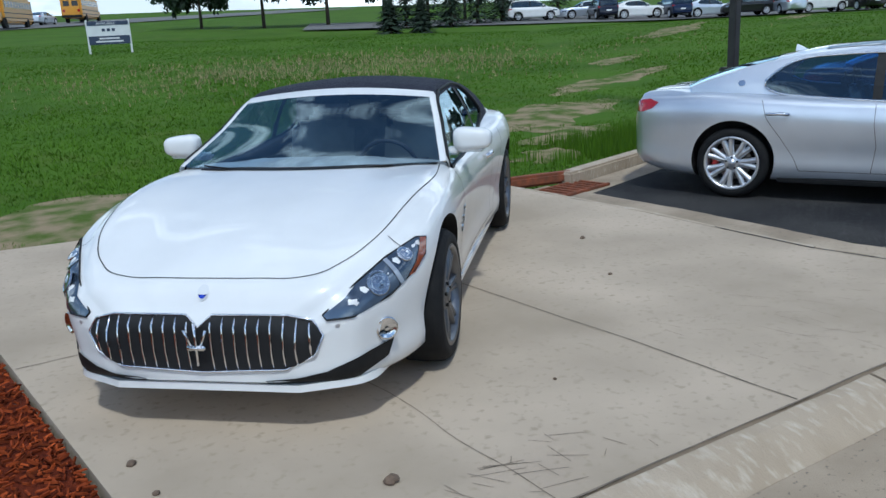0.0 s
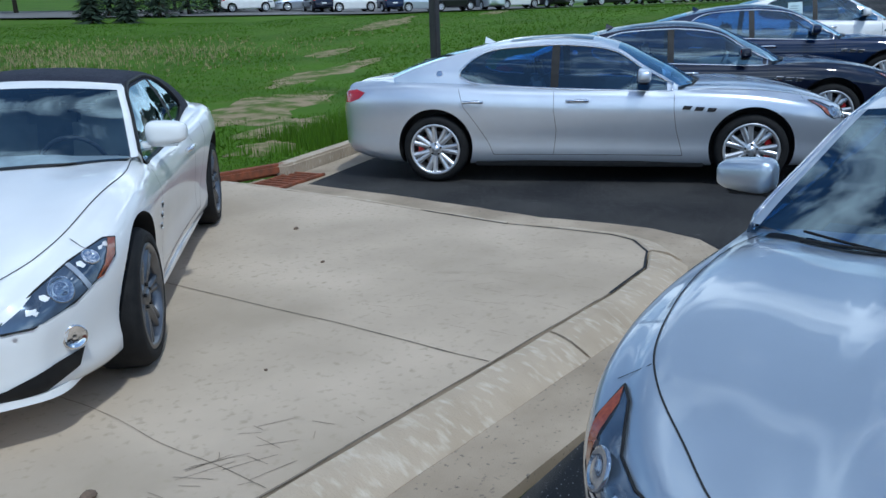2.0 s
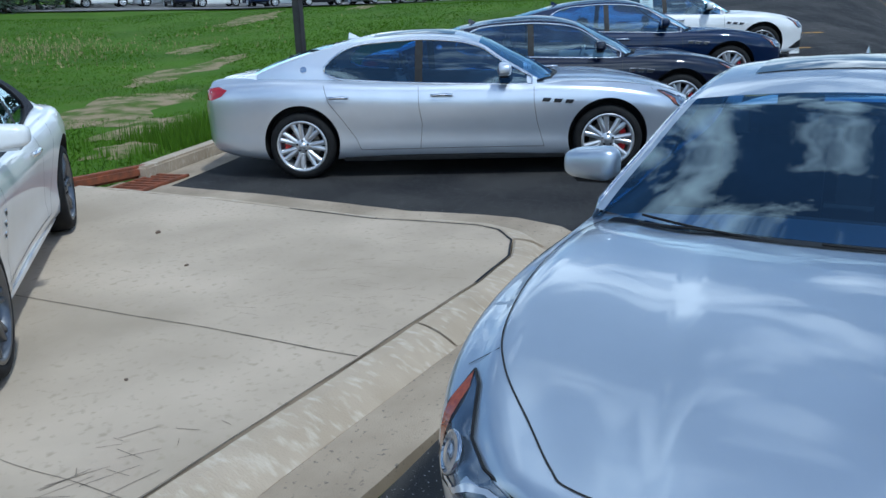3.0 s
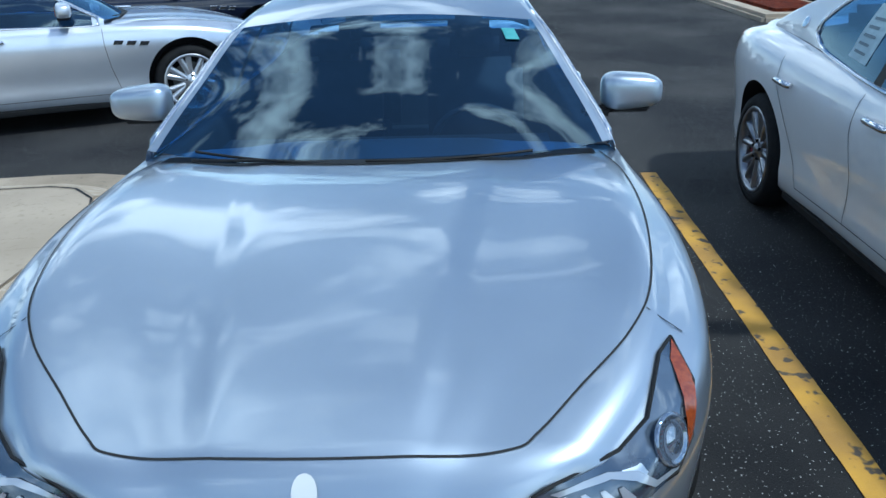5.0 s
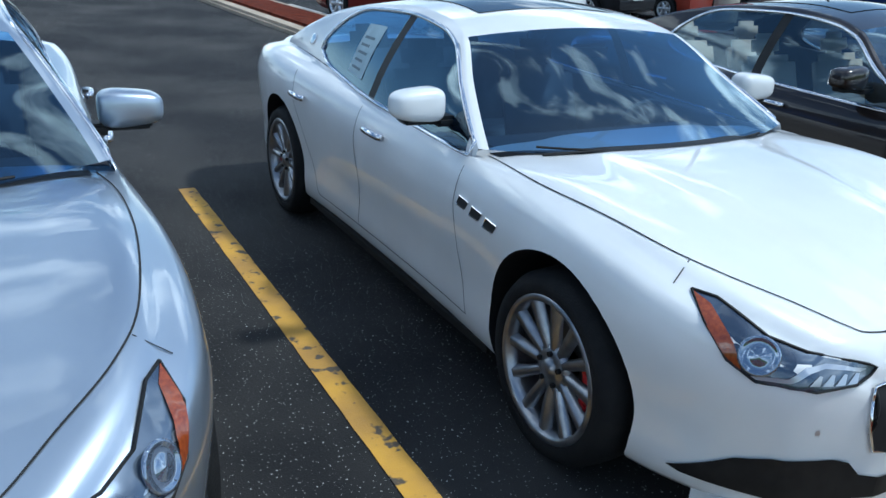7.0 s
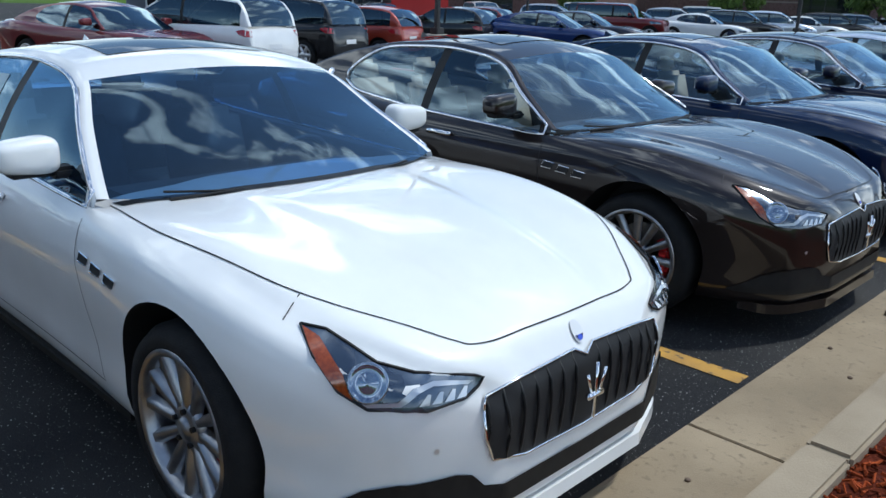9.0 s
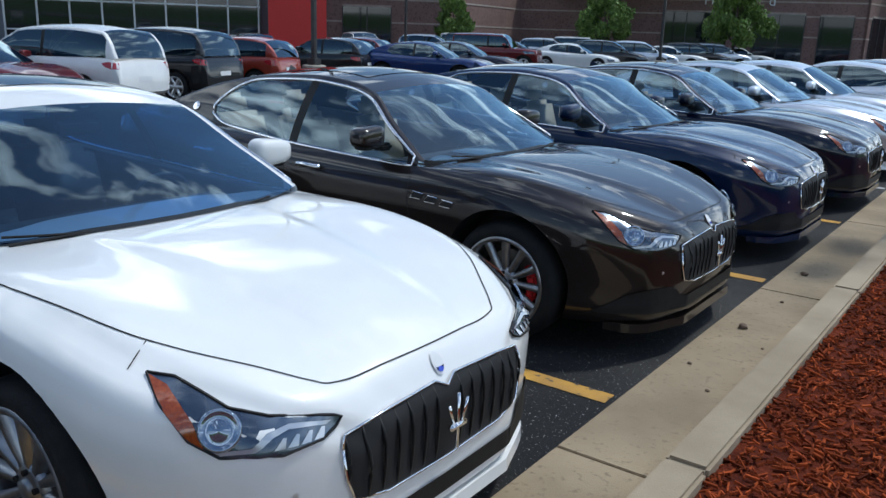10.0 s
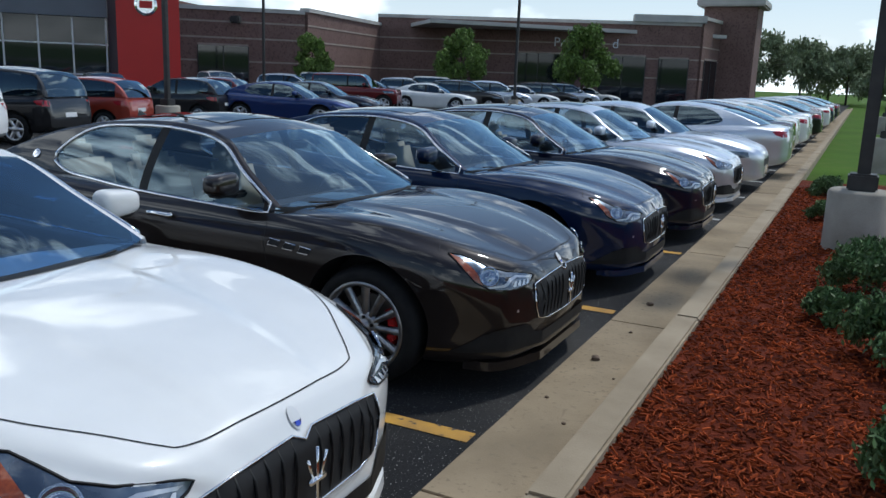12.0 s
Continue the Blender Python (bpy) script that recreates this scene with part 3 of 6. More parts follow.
class Skin:
    """Lays flat outlines on a body's surface."""

    def __init__(self, verts, faces):
        self.tree = BVHTree.FromPolygons(verts, faces)

    def drop(self, p, d, off):
        hit, nor, _, _ = self.tree.ray_cast(Vector(p), Vector(d))
        if hit is None:
            hit, nor, _, _ = self.tree.find_nearest(Vector(p) + Vector(d) * 0.6)
        if nor.dot(Vector(d)) > 0:
            nor = -nor
        return hit + nor * off

    def lay(self, name, poly, o, a, b, d, mtl, parent, off=0.004, cell=0.03, label="", depth=0.0, smooth=True):
        """An outline given in (a, b) from o, thrown along d upon the body."""
        o, a, b, d = (Vector(v) for v in (o, a, b, d))
        bm = bmesh.new()
        bm.faces.new([bm.verts.new((u, v, 0)) for u, v in poly])
        for ax in (0, 1):
            lo, hi = min(p[ax] for p in poly), max(p[ax] for p in poly)
            for k in range(1, int((hi - lo) / cell) + 1):
                pt, nn = [0, 0, 0], [0, 0, 0]
                pt[ax], nn[ax] = lo + k * cell, 1
                bmesh.ops.bisect_plane(bm, geom=bm.verts[:] + bm.edges[:] + bm.faces[:], plane_co=pt, plane_no=nn)
        bmesh.ops.triangulate(bm, faces=bm.faces[:])
        for v in bm.verts:
            v.co = self.drop(o + a * v.co.x + b * v.co.y, d, off)
        if depth:
            r = bmesh.ops.extrude_face_region(bm, geom=bm.faces[:])
            for v in [g for g in r["geom"] if isinstance(g, bmesh.types.BMVert)]:
                v.co -= d * depth
        bmesh.ops.recalc_face_normals(bm, faces=bm.faces[:])
        return part(name, bm, mtl, parent, label, smooth)

    def line(self, bm, pts, d, w=0.0045, off=0.002, step=0.03, closed=False):
        """A dark joint along 3D points thrown along d."""
        P = [Vector(p) for p in pts]
        if closed:
            P.append(P[0])
        dense = []
        for p, q in zip(P, P[1:]):
            n = max(1, int((q - p).length / step))
            dense += [p.lerp(q, i / n) for i in range(n)]
        dense.append(P[-1])
        on = [self.drop(p, d, off) for p in dense]
        vs = []
        for i, p in enumerate(on):
            t = (on[min(i + 1, len(on) - 1)] - on[max(i - 1, 0)]).normalized()
            _, nor, _, _ = self.tree.find_nearest(p)
            sd = t.cross(nor).normalized() * w / 2
            vs.append((bm.verts.new(p + sd), bm.verts.new(p - sd)))
        for (p, q), (r, s) in zip(vs, vs[1:]):
            bm.faces.new((p, q, s, r))


def make_wheel(name, K, style, right, caliper):
    """A tyre, a spoked rim, disc and caliper; axle along y, outer face to -y."""
    r, w = K["r"], K["tw"]
    wh = new(name)
    wh.empty_display_size = 0.1
    rr = r - (0.085 if style != "small" else 0.1)
    lip = rr - 0.012
    part("tyre", lathe(bmesh.new(), [(rr - 0.012, w / 2 - 0.02), (rr, w / 2), (r - 0.03, w / 2), (r - 0.004, w / 2 - 0.04), (r, 0), (r - 0.004, -w / 2 + 0.04), (r - 0.03, -w / 2), (rr + 0.01, -w / 2 - 0.004), (rr - 0.005, -w / 2 + 0.01)], n=48), M["rubber"], wh, smooth=True)
    bm = lathe(bmesh.new(), [(lip + 0.014, -w / 2 + 0.002), (lip + 0.004, -w / 2 - 0.006), (lip - 0.012, -w / 2 + 0.004), (lip - 0.02, -w / 2 + 0.05), (lip - 0.03, w / 2 - 0.03)], n=48)
    n = {"seven": 7, "multi": 12, "twin": 7, "small": 6}[style]
    yf = -w / 2 + 0.018
    for k in range(n):
        a = 2 * math.pi * k / n
        pair = {"seven": (-0.075, 0.075), "multi": (0.0,), "twin": (-0.05, 0.05), "small": (0.0,)}[style]
        for da in pair:
            v = []
            wi, wo = {"seven": (0.034, 0.029), "multi": (0.020, 0.028), "twin": (0.022, 0.02), "small": (0.05, 0.045)}[style]
            inner = 0.055
            p0 = Vector((math.cos(a + da * 0.4), 0, math.sin(a + da * 0.4))) * inner
            p1 = Vector((math.cos(a + da * 2.2), 0, math.sin(a + da * 2.2))) * (lip - 0.008)
            t = (p1 - p0).normalized()
            sd = Vector((-t.z, 0, t.x))
            for p, ww, y in ((p0, wi, yf + 0.014), (p0.lerp(p1, 0.5), (wi + wo) / 2.2, yf + 0.002), (p1, wo, yf - 0.004)):
                for q in (sd * ww, sd * ww * 0.55, -sd * ww * 0.55, -sd * ww):
                    v.append(bm.verts.new((p.x + q.x, y + (0.03 if q.length > ww * 0.8 else 0), p.z + q.z)))
            for i in (0, 4):
                for j in range(3):
                    bm.faces.new((v[i + j], v[i + j + 1], v[i + j + 5], v[i + j + 4]))
    lathe(bm, [(0.09, yf + 0.035), (0.085, yf + 0.016), (0.05, yf + 0.006), (0.036, yf + 0.006), (0.034, yf - 0.004), (0.001, yf - 0.006)], n=24)
    rim = part("rim", bm, {"twin": M["rim_dark"], "multi": M["rim_mid"]}.get(style, M["rim"]), wh, smooth=True)
    if style != "small":
        nut = None
        for k in range(5):
            a = 2 * math.pi * k / 5 + 0.3
            if nut is None:
                nut = part("lug_nut", cyl(bmesh.new(), (0, -0.004, 0), (0, 0.010, 0), 0.010, n=8), M["black"], rim)
                o = nut
            else:
                o = new("lug_nut", nut.data)
                o.parent = rim
            o.location = (0.058 * math.cos(a), yf, 0.058 * math.sin(a))
    part("brake_disc", lathe(bmesh.new(), [(0.05, -0.005), (0.175, -0.005), (0.175, 0.02), (0.05, 0.02)], n=32), mat_disc, wh, smooth=False)
    part("wheel_well", lathe(bmesh.new(), [(lip - 0.03, 0.05), (0.01, 0.05)], n=24), M["void"], wh)
    if caliper:
        bm = bmesh.new()
        for k in range(4):
            a = (-0.5 + k * 0.33) if right else (math.pi - 0.5 + k * 0.33)
            box(bm, (0.17 * math.cos(a), -0.035, 0.17 * math.sin(a)), (0.06, 0.075, 0.075), 0.012, Matrix.Rotation(-a, 4, "Y"))
        part("brake_caliper", bm, caliper, wh, "red brake caliper" if caliper is M["red_brake"] else "")
    return wh


mat_disc = mat("brake_steel", (0.22, 0.21, 0.2), 0.4, 0.9)


def build_car(name, label, K, body_mat, style="seven", detail=2, trim="cream", caliper="red", soft_top=False, glass="glass", group="", nose="wedge", sticker=""):
    """One car, nose along +x, standing at z 0. detail 0: far off; 2: near by."""
    car = thing(name, label, "car", group=group)
    bmat = M[body_mat]
    verts, faces, mats = shell(K, 0.05 if detail == 2 else (0.09 if detail == 1 else 0.17), 26 if detail == 2 else 14, 30 if detail == 2 else 8)
    body = raw("body", verts, faces, [bmat, M["trim_dark"], M["void"]], car)
    body.data.polygons.foreach_set("material_index", mats)
    cut_wheels(body, K)
    skin = Skin(verts, faces)
    P = house(K)
    c0, c1 = K["cab"]
    h0, h1 = K["header"]
    g0, g1 = K["glass"]
    nx = 16 if detail == 2 else 8
    # roof with pillars
    rv, rf = [], []

    def add(vf):
        o = len(rv)
        rv.extend(vf[0])
        rf.extend([tuple(i + o for i in f) for f in vf[1]])

    rs = [1.0, 1.04, 1.09, 1.2, 1.35, 1.5, 1.7, 1.85, 2.0]
    add(both(P, span(h1, h0, nx), rs))
    for side in (1, -1):
        add(patch(P, span(h0, c1, nx), [0.95, 1.0, 1.02, 1.045], side))
        add(patch(P, span(c0, h1, nx), [0.93, 1.0, 1.05, 1.10], side))
        add(patch(P, span(h1, h0, nx), [0.93, 1.0], side))
        add(strip_patch(P, span(g1, g0, nx * 2), lambda x: window_edges(K, x)[1], lambda x: 0.93, side))
        add(strip_patch(P, span(g1, g0, nx * 2), lambda x: 0.0, lambda x: window_edges(K, x)[0], side, 1))
        add(patch(P, span(c0, g1, 8), [0.0, 0.3, 0.6, 0.93], side))
        add(patch(P, span(g0, c1, 4), [0.0, 0.3, 0.6, 0.93], side))
    roof_m = M["soft_top"] if soft_top else bmat
    if soft_top:
        rv, rf = [], []
        add(both(P, span(c0, h0 - 0.06, nx * 2), [0.86, 0.93] + rs))
        for side in (1, -1):
            add(patch(P, span(c0, g1, 5), [0.0, 0.3, 0.6, 0.86], side))
            add(strip_patch(P, span(g1, h0 - 0.06, nx * 2), lambda x: min(0.86, window_edges(K, x)[1]), lambda x: 0.86, side))
        raw("soft_top", rv, rf, roof_m, car, "closed navy canvas soft top", True)
        rv, rf = [], []
        add(both(P, span(h0 - 0.06, h0 + 0.03, 3), rs))
        for side in (1, -1):
            add(patch(P, span(h0 - 0.06, c1, nx), [0.93, 1.0, 1.02, 1.045], side))
            add(patch(P, span(g0, c1, 4), [0.0, 0.3, 0.6, 0.90], side))
        roof = raw("windscreen_frame", rv, rf, bmat, car, "", True)
    else:
        roof = raw("roof", rv, rf, bmat, car, "", True)
    bm = bmesh.new()
    bm.from_mesh(roof.data)
    bmesh.ops.remove_doubles(bm, verts=bm.verts[:], dist=0.0008)
    bmesh.ops.recalc_face_normals(bm, faces=bm.faces[:])
    bm.to_mesh(roof.data)
    bm.free()
    # glass
    ws = [1.045, 1.15, 1.3, 1.5, 1.75, 2.0]
    gm = M[glass]
    for nm, vf in (("windscreen", both(P, span(h0 + (0.03 if soft_top else 0), c1, nx), ws)),) + ((("rear_window", both(P, span(c0, h1, nx), [1.10] + ws[1:])),) if not soft_top else ()):
        o = raw(nm, *vf, gm, car, "", True)
        o.visible_shadow = False
    bp = K["bpil"]
    for side in (1, -1):
        for nm, a, b in (("front_window", bp + 0.03, g0), ("rear_side_window", g1, bp - 0.05)):
            o = raw(nm, *strip_patch(P, span(a, b, 16), lambda x: window_edges(K, x)[0], lambda x: window_edges(K, x)[1], side), gm, car, "", True)
            o.visible_shadow = False
        raw("door_pillar", *patch(P, span(bp - 0.05, bp + 0.03, 2), [0.0, 0.3, 0.6, 0.93], side), M["black"], car)
        if detail >= 1:
            bm = bmesh.new()
            lo = [P(x, window_edges(K, x)[0] - 0.02, side) + Vector((0, side * 0.006, 0)) for x in span(g1, g0 + 0.05, 40)]
            hi = [P(x, window_edges(K, x)[1] + 0.02, side) + Vector((0, side * 0.006, 0)) for x in span(g1, g0 + 0.05, 40)]
            tube(bm, lo + hi[::-1] + [lo[0]], 0.012)
            part("window_trim", bm, M["black"] if soft_top else M["chrome"], car, "", True)
    # joints
    if detail >= 1:
        bm = bmesh.new()
        F = K["front"]
        for s in (1, -1):
            wd = curve(K["wide"])
            for xx, top_z in (((bp - 0.01), 0.93), (g0 + (0.07 if not soft_top else 0.05), 0.9), (g1 + 0.03, 0.97)):
                skin.line(bm, [(xx + (0.10 if xx > 0 else 0), s * 1.3, 0.30), (xx + 0.03, s * 1.3, 0.55), (xx, s * 1.3, 0.75), (xx, s * 1.3, top_z)] if xx > -0.9 else
                          [(xx + 0.34, s * 1.3, 0.30), (xx + 0.29, s * 1.3, 0.42), (xx + 0.16, s * 1.3, 0.62), (xx + 0.03, s * 1.3, 0.80), (xx - 0.02, s * 1.3, top_z)], (0, -s, 0))
            skin.line(bm, [(g1 + 0.37, s * 1.3, 0.30), (g0 + 0.17, s * 1.3, 0.30)], (0, -s, 0))
        if nose == "gt":
            F = F + 0.03
        hy = [(c1 + 0.0, 0.80), (c1 + 0.3, 0.835), (F - 1.0, 0.83), (F - 0.62, 0.775), (F - 0.42, 0.69), (F - 0.25, 0.55), (F - 0.15, 0.46), (F - 0.115, 0.40), (F - 0.10, 0.2), (F - 0.095, 0.0)]
        if nose == "gt":
            hy = [(c1 + 0.0, 0.79), (c1 + 0.3, 0.82), (F - 1.0, 0.80), (F - 0.60, 0.735), (F - 0.40, 0.66), (F - 0.28, 0.57), (F - 0.21, 0.46), (F - 0.185, 0.2), (F - 0.18, 0.0)]
        edge = [(x, y, 2) for x, y in hy] + [(x, -y, 2) for x, y in hy[-2::-1]]
        dense = spline([Vector(p) for p in edge], 140)
        skin.line(bm, dense, (0, 0, -1), 0.0055)
        for s in (1, -1):
            skin.line(bm, [(F - 0.50, s * 0.74, 2), (F - 0.47, s * 0.82, 2)], (0, 0, -1), 0.004)
        part("panel_joints", bm, M["seam"], car)
        skin.lay("wiper_cowl", [(K["bow"] * (1 - (y / 0.8) ** 2) - 0.04, y) for y in span(-0.78, 0.78, 12)] + [(K["bow"] * (1 - (y / 0.84) ** 2) + 0.025, y) for y in span(0.78, -0.78, 12)], (c1, 0, 2), (1, 0, 0), (0, 1, 0), (0, 0, -1), M["black"], car, 0.003, 0.06)
        for y0, y1 in ((0.62, -0.02), (-0.1, -0.72)):
            bm = bmesh.new()
            pts = [P(c1 - 0.004 - 0.012 * u, 2 - abs(y0 + (y1 - y0) * u) * 1.05, 1 if y0 + (y1 - y0) * u > 0 else -1) + Vector((0.01, 0, 0.014)) for u in span(0, 1, 8)]
            tube(bm, pts, 0.005)
            cyl(bm, pts[-1] + Vector((0.05, 0, -0.02)), pts[len(pts) // 2], 0.007, 0.005, 8)
            part("wiper", bm, M["black"], car)
    F = K["front"]
    gz = 0.525 if nose == "wedge" else 0.44
    if detail >= 1:
        if nose == "wedge":
            gp = [(-0.465, 0.07), (-0.45, 0.105), (-0.3, 0.125), (-0.05, 0.135), (0, 0.11), (0.05, 0.135), (0.3, 0.125), (0.45, 0.105), (0.465, 0.07), (0.455, -0.02), (0.43, -0.09), (0.30, -0.118), (0, -0.128), (-0.30, -0.118), (-0.43, -0.09), (-0.455, -0.02)]
        else:
            gp = [(-0.54, 0.03), (-0.5, 0.09), (-0.4, 0.115), (-0.06, 0.115), (0, 0.07), (0.06, 0.115), (0.4, 0.115), (0.5, 0.09), (0.54, 0.03), (0.5, -0.06), (0.38, -0.115), (0, -0.135), (-0.38, -0.115), (-0.5, -0.06)]
        grille = skin.lay("grille", gp, (F + 0.5, 0, gz), (0, 1, 0), (0, 0, 1), (-1, 0, 0), M["void"], car, 0.006, 0.025, "black grille with upright slats")
        bm = bmesh.new()
        rim = [skin.drop((F + 0.5, u, gz + v), (-1, 0, 0), 0.008) for u, v in gp]
        tube(bm, rim + [rim[0]], 0.005)
        part("grille_surround", bm, M["chrome"], grille, "", True)
        for k in range(-9 if nose != "wedge" else -7, 10 if nose != "wedge" else 8):
            y = k * (0.054 if nose != "wedge" else 0.064)
            if abs(y) < 0.04:
                continue
            up = curve(sorted((u, v) for u, v in gp if v > 0.029))(y)
            dn = curve(sorted((u, v) for u, v in gp if v < 0.031))(y)
            bm = bmesh.new()
            tube(bm, [skin.drop((F + 0.5, y, gz + v), (-1, 0, 0), 0.002 + 0.012 * math.sin(math.pi * i / 6)) for i, v in enumerate(span(dn + 0.005, up - 0.005, 6))], 0.005)
            part("grille_slat", bm, M["chrome"] if nose != "wedge" else M["black"], grille, "", True)
        # upright three-pronged emblem
        bm = bmesh.new()
        ex = skin.drop((F + 0.5, 0, gz), (-1, 0, 0), 0.03)
        for y, zlo, zhi in ((0, -0.09, 0.10), (0.04, 0.0, 0.07), (-0.04, 0.0, 0.07)):
            tube(bm, [ex + Vector((0.012, y * (0.55 if i == 0 else (1.25 if i == 2 else 1.0)), z)) for i, z in enumerate((zlo, zlo * 0.4 + zhi * 0.6, zhi))], 0.0065)
        box(bm, ex + Vector((0.012, 0, -0.01)), (0.018, 0.085, 0.022), 0.005)
        part("grille_emblem", bm, M["chrome"], grille, "chrome three-pronged emblem", True)
        # oval badge above
        bd = [(0.026 * math.cos(a), 0.037 * math.sin(a)) for a in (2 * math.pi * k / 18 for k in range(18))]
        bx0 = F - (0.05 if nose == "wedge" else 0.085)
        bz0 = skin.drop((bx0, 0, 2), (0, 0, -1), 0.0).z
        bo, bb, bdn = (bx0 + 0.275, 0, bz0 + 0.415), (-0.83, 0, 0.55), (-0.55, 0, -0.83)
        bdg = skin.lay("bonnet_badge", bd, bo, (0, 1, 0), bb, bdn, M["sign_white"], car, 0.006, 0.02, "oval white badge with a blue lower field")
        skin.lay("badge_field", [(u * 0.78, v * 0.78 if v < 0 else -0.012) for u, v in bd[9:] + bd[:1]], bo, (0, 1, 0), bb, bdn, M["badge_blue"], bdg, 0.009, 0.02)
        if nose == "wedge":
            skin.lay("lower_intake", [(-0.46, 0.038), (0, 0.03), (0.46, 0.038), (0.46, -0.032), (0, -0.036), (-0.46, -0.032)], (F + 0.5, 0, 0.305), (0, 1, 0), (0, 0, 1), (-1, 0, 0), M["black"], car, 0.007, 0.025)
    # lamps
    for s in (1, -1):
        if nose == "wedge":
            hp = [(-0.43, 0.10), (-0.34, 0.09), (-0.26, 0.055), (-0.17, 0.01), (-0.04, -0.02), (0.18, -0.05), (0.21, -0.06), (0.19, -0.085), (0.14, -0.11), (-0.0, -0.125), (-0.2, -0.115), (-0.30, -0.065), (-0.385, 0.03)]
            o, a, b, d = (F - 0.30 + 0.4, s * (0.68 + 0.6), 0.745), Vector((0.62, -0.78 * s, 0)), Vector((0, 0, 1)), Vector((-0.78, -0.62 * s, -0.05)).normalized()
        else:
            hp = [(-0.36, 0.14), (-0.30, 0.15), (-0.12, 0.10), (0.04, 0.03), (0.21, -0.08), (0.2, -0.1), (0.1, -0.1), (-0.08, -0.05), (-0.24, 0.02), (-0.33, 0.07)]
            o, a, b, d = (F - 0.30 + 0.4, s * (0.68 + 0.6), 0.66), Vector((0.62, -0.78 * s, 0)), Vector((0, 0, 1)), Vector((-0.78, -0.62 * s, -0.05)).normalized()
        if detail == 0:
            hp = [(-0.25, 0.06), (0.1, 0.03), (0.12, -0.06), (-0.2, -0.06)]
            o = (F - 0.25 + 0.4, s * (0.6 + 0.6), curve(K["top"])(F - 0.25) - 0.10)
        if detail >= 1 and nose == "wedge":
            tu, tv = (lambda u: (u + 0.43) * 0.50 / 0.63 + 0.03), (lambda v: v * 0.88)
            o = (F + 0.14, o[1], 0.77)
        elif detail >= 1:
            tu, tv = (lambda u: (u + 0.36) * 0.607 / 0.57 - 0.125), (lambda v: v * 0.98)
            o = (o[0], o[1], 0.655)
        else:
            tu, tv = (lambda u: u), (lambda v: v)
        hp = [(tu(u), tv(v)) for u, v in hp]
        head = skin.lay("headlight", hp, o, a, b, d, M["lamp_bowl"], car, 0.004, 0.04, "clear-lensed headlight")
        if detail >= 1:
            cx = -0.20 if nose == "wedge" else -0.04
            cz = -0.035 if nose == "wedge" else 0.015
            for k, (u, v, r) in enumerate(((cx, cz, 0.05), (-0.21, 0.10, 0.034))[: 1 if nose == "wedge" else 2]):
                p = skin.drop(Vector(o) + a * tu(u) + b * tv(v), d, 0.002)
                _, nor, _, _ = skin.tree.find_nearest(p)
                nor = nor if nor.x > 0 else -nor
                q = nor.to_track_quat("Y", "Z").to_matrix().to_4x4()
                bm = lathe(bmesh.new(), [(r * 1.12, -0.004), (r * 1.15, 0.004), (r * 0.98, 0.006), (r * 0.9, 0.001), (r * 0.5, 0.009), (0.001, 0.012)], n=24)
                bmesh.ops.transform(bm, matrix=Matrix.Translation(p) @ q, verts=bm.verts)
                part("projector_lens", bm, M["chrome"] if k else mat_proj, head, "", True)
            if nose == "wedge":
                ap = [(-0.425, 0.096), (-0.365, 0.072), (-0.285, -0.01), (-0.25, -0.088), (-0.30, -0.062), (-0.383, 0.03)]
                bp_ = [(0.17, -0.062), (0.02, -0.045), (-0.05, -0.055), (-0.10, -0.088), (-0.22, -0.098), (-0.20, -0.108), (-0.09, -0.102), (-0.035, -0.07), (0.02, -0.058), (0.15, -0.072)]
            else:
                ap = [(-0.36, 0.14), (-0.32, 0.145), (-0.26, 0.055), (-0.20, 0.005), (-0.24, 0.01), (-0.33, 0.07)]
                bp_ = [(-0.12, 0.095), (-0.10, 0.09), (-0.15, -0.02), (-0.17, -0.01)]
            skin.lay("indicator", [(tu(u), tv(v)) for u, v in ap], o, a, b, d, M["amber"], head, 0.008, 0.03, "amber side reflector")
            skin.lay("light_strip", [(tu(u), tv(v)) for u, v in bp_], o, a, b, d, M["led"], head, 0.008, 0.03)
            if nose == "wedge":
                for k in range(4):
                    u = -0.03 + 0.045 * k
                    lv = [(u, -0.105), (u + 0.03, -0.075), (u + 0.042, -0.077), (u + 0.036, -0.106)]
                    skin.lay("light_cell", [(tu(p), tv(q)) for p, q in lv], o, a, b, d, M["led"], head, 0.007, 0.03)
            bm = bmesh.new()
            rimp = [skin.drop(Vector(o) + a * u + b * v, d, 0.006) for u, v in hp]
            tube(bm, rimp + [rimp[0]], 0.0045, 5)
            part("lamp_seal", bm, M["black"], head)
            # lower intakes, fog lamp, sensor
            if nose == "wedge":
                skin.lay("air_intake", [(-0.01, 0.048), (0.05, 0.06), (0.09, 0.105), (0.14, 0.118), (0.29, 0.115), (0.35, 0.085), (0.44, -0.01), (0.42, -0.022), (-0.01, -0.022)], (F + 0.3, s * 0.40, 0.295), (0, s, 0), (0, 0, 1), (-1, 0, 0), M["black"], car, 0.008, 0.02)
            else:
                skin.lay("air_intake", [(-0.12, 0.0), (0.14, 0.03), (0.30, 0.085), (0.38, 0.10), (0.36, 0.03), (0.26, -0.015), (-0.12, -0.035)], (F + 0.3, s * 0.40, 0.27), (0, s, 0), (0, 0, 1), (-1, 0, 0), M["black"], car, 0.008, 0.02)
                p = skin.drop((F + 0.2, s * 0.92, 0.435), (-0.9, -s * 0.33, 0), 0.008)
                bm = lathe(bmesh.new(), [(0.052, -0.002), (0.052, 0.012), (0.044, 0.012), (0.038, 0.004), (0.001, 0.010)], n=22)
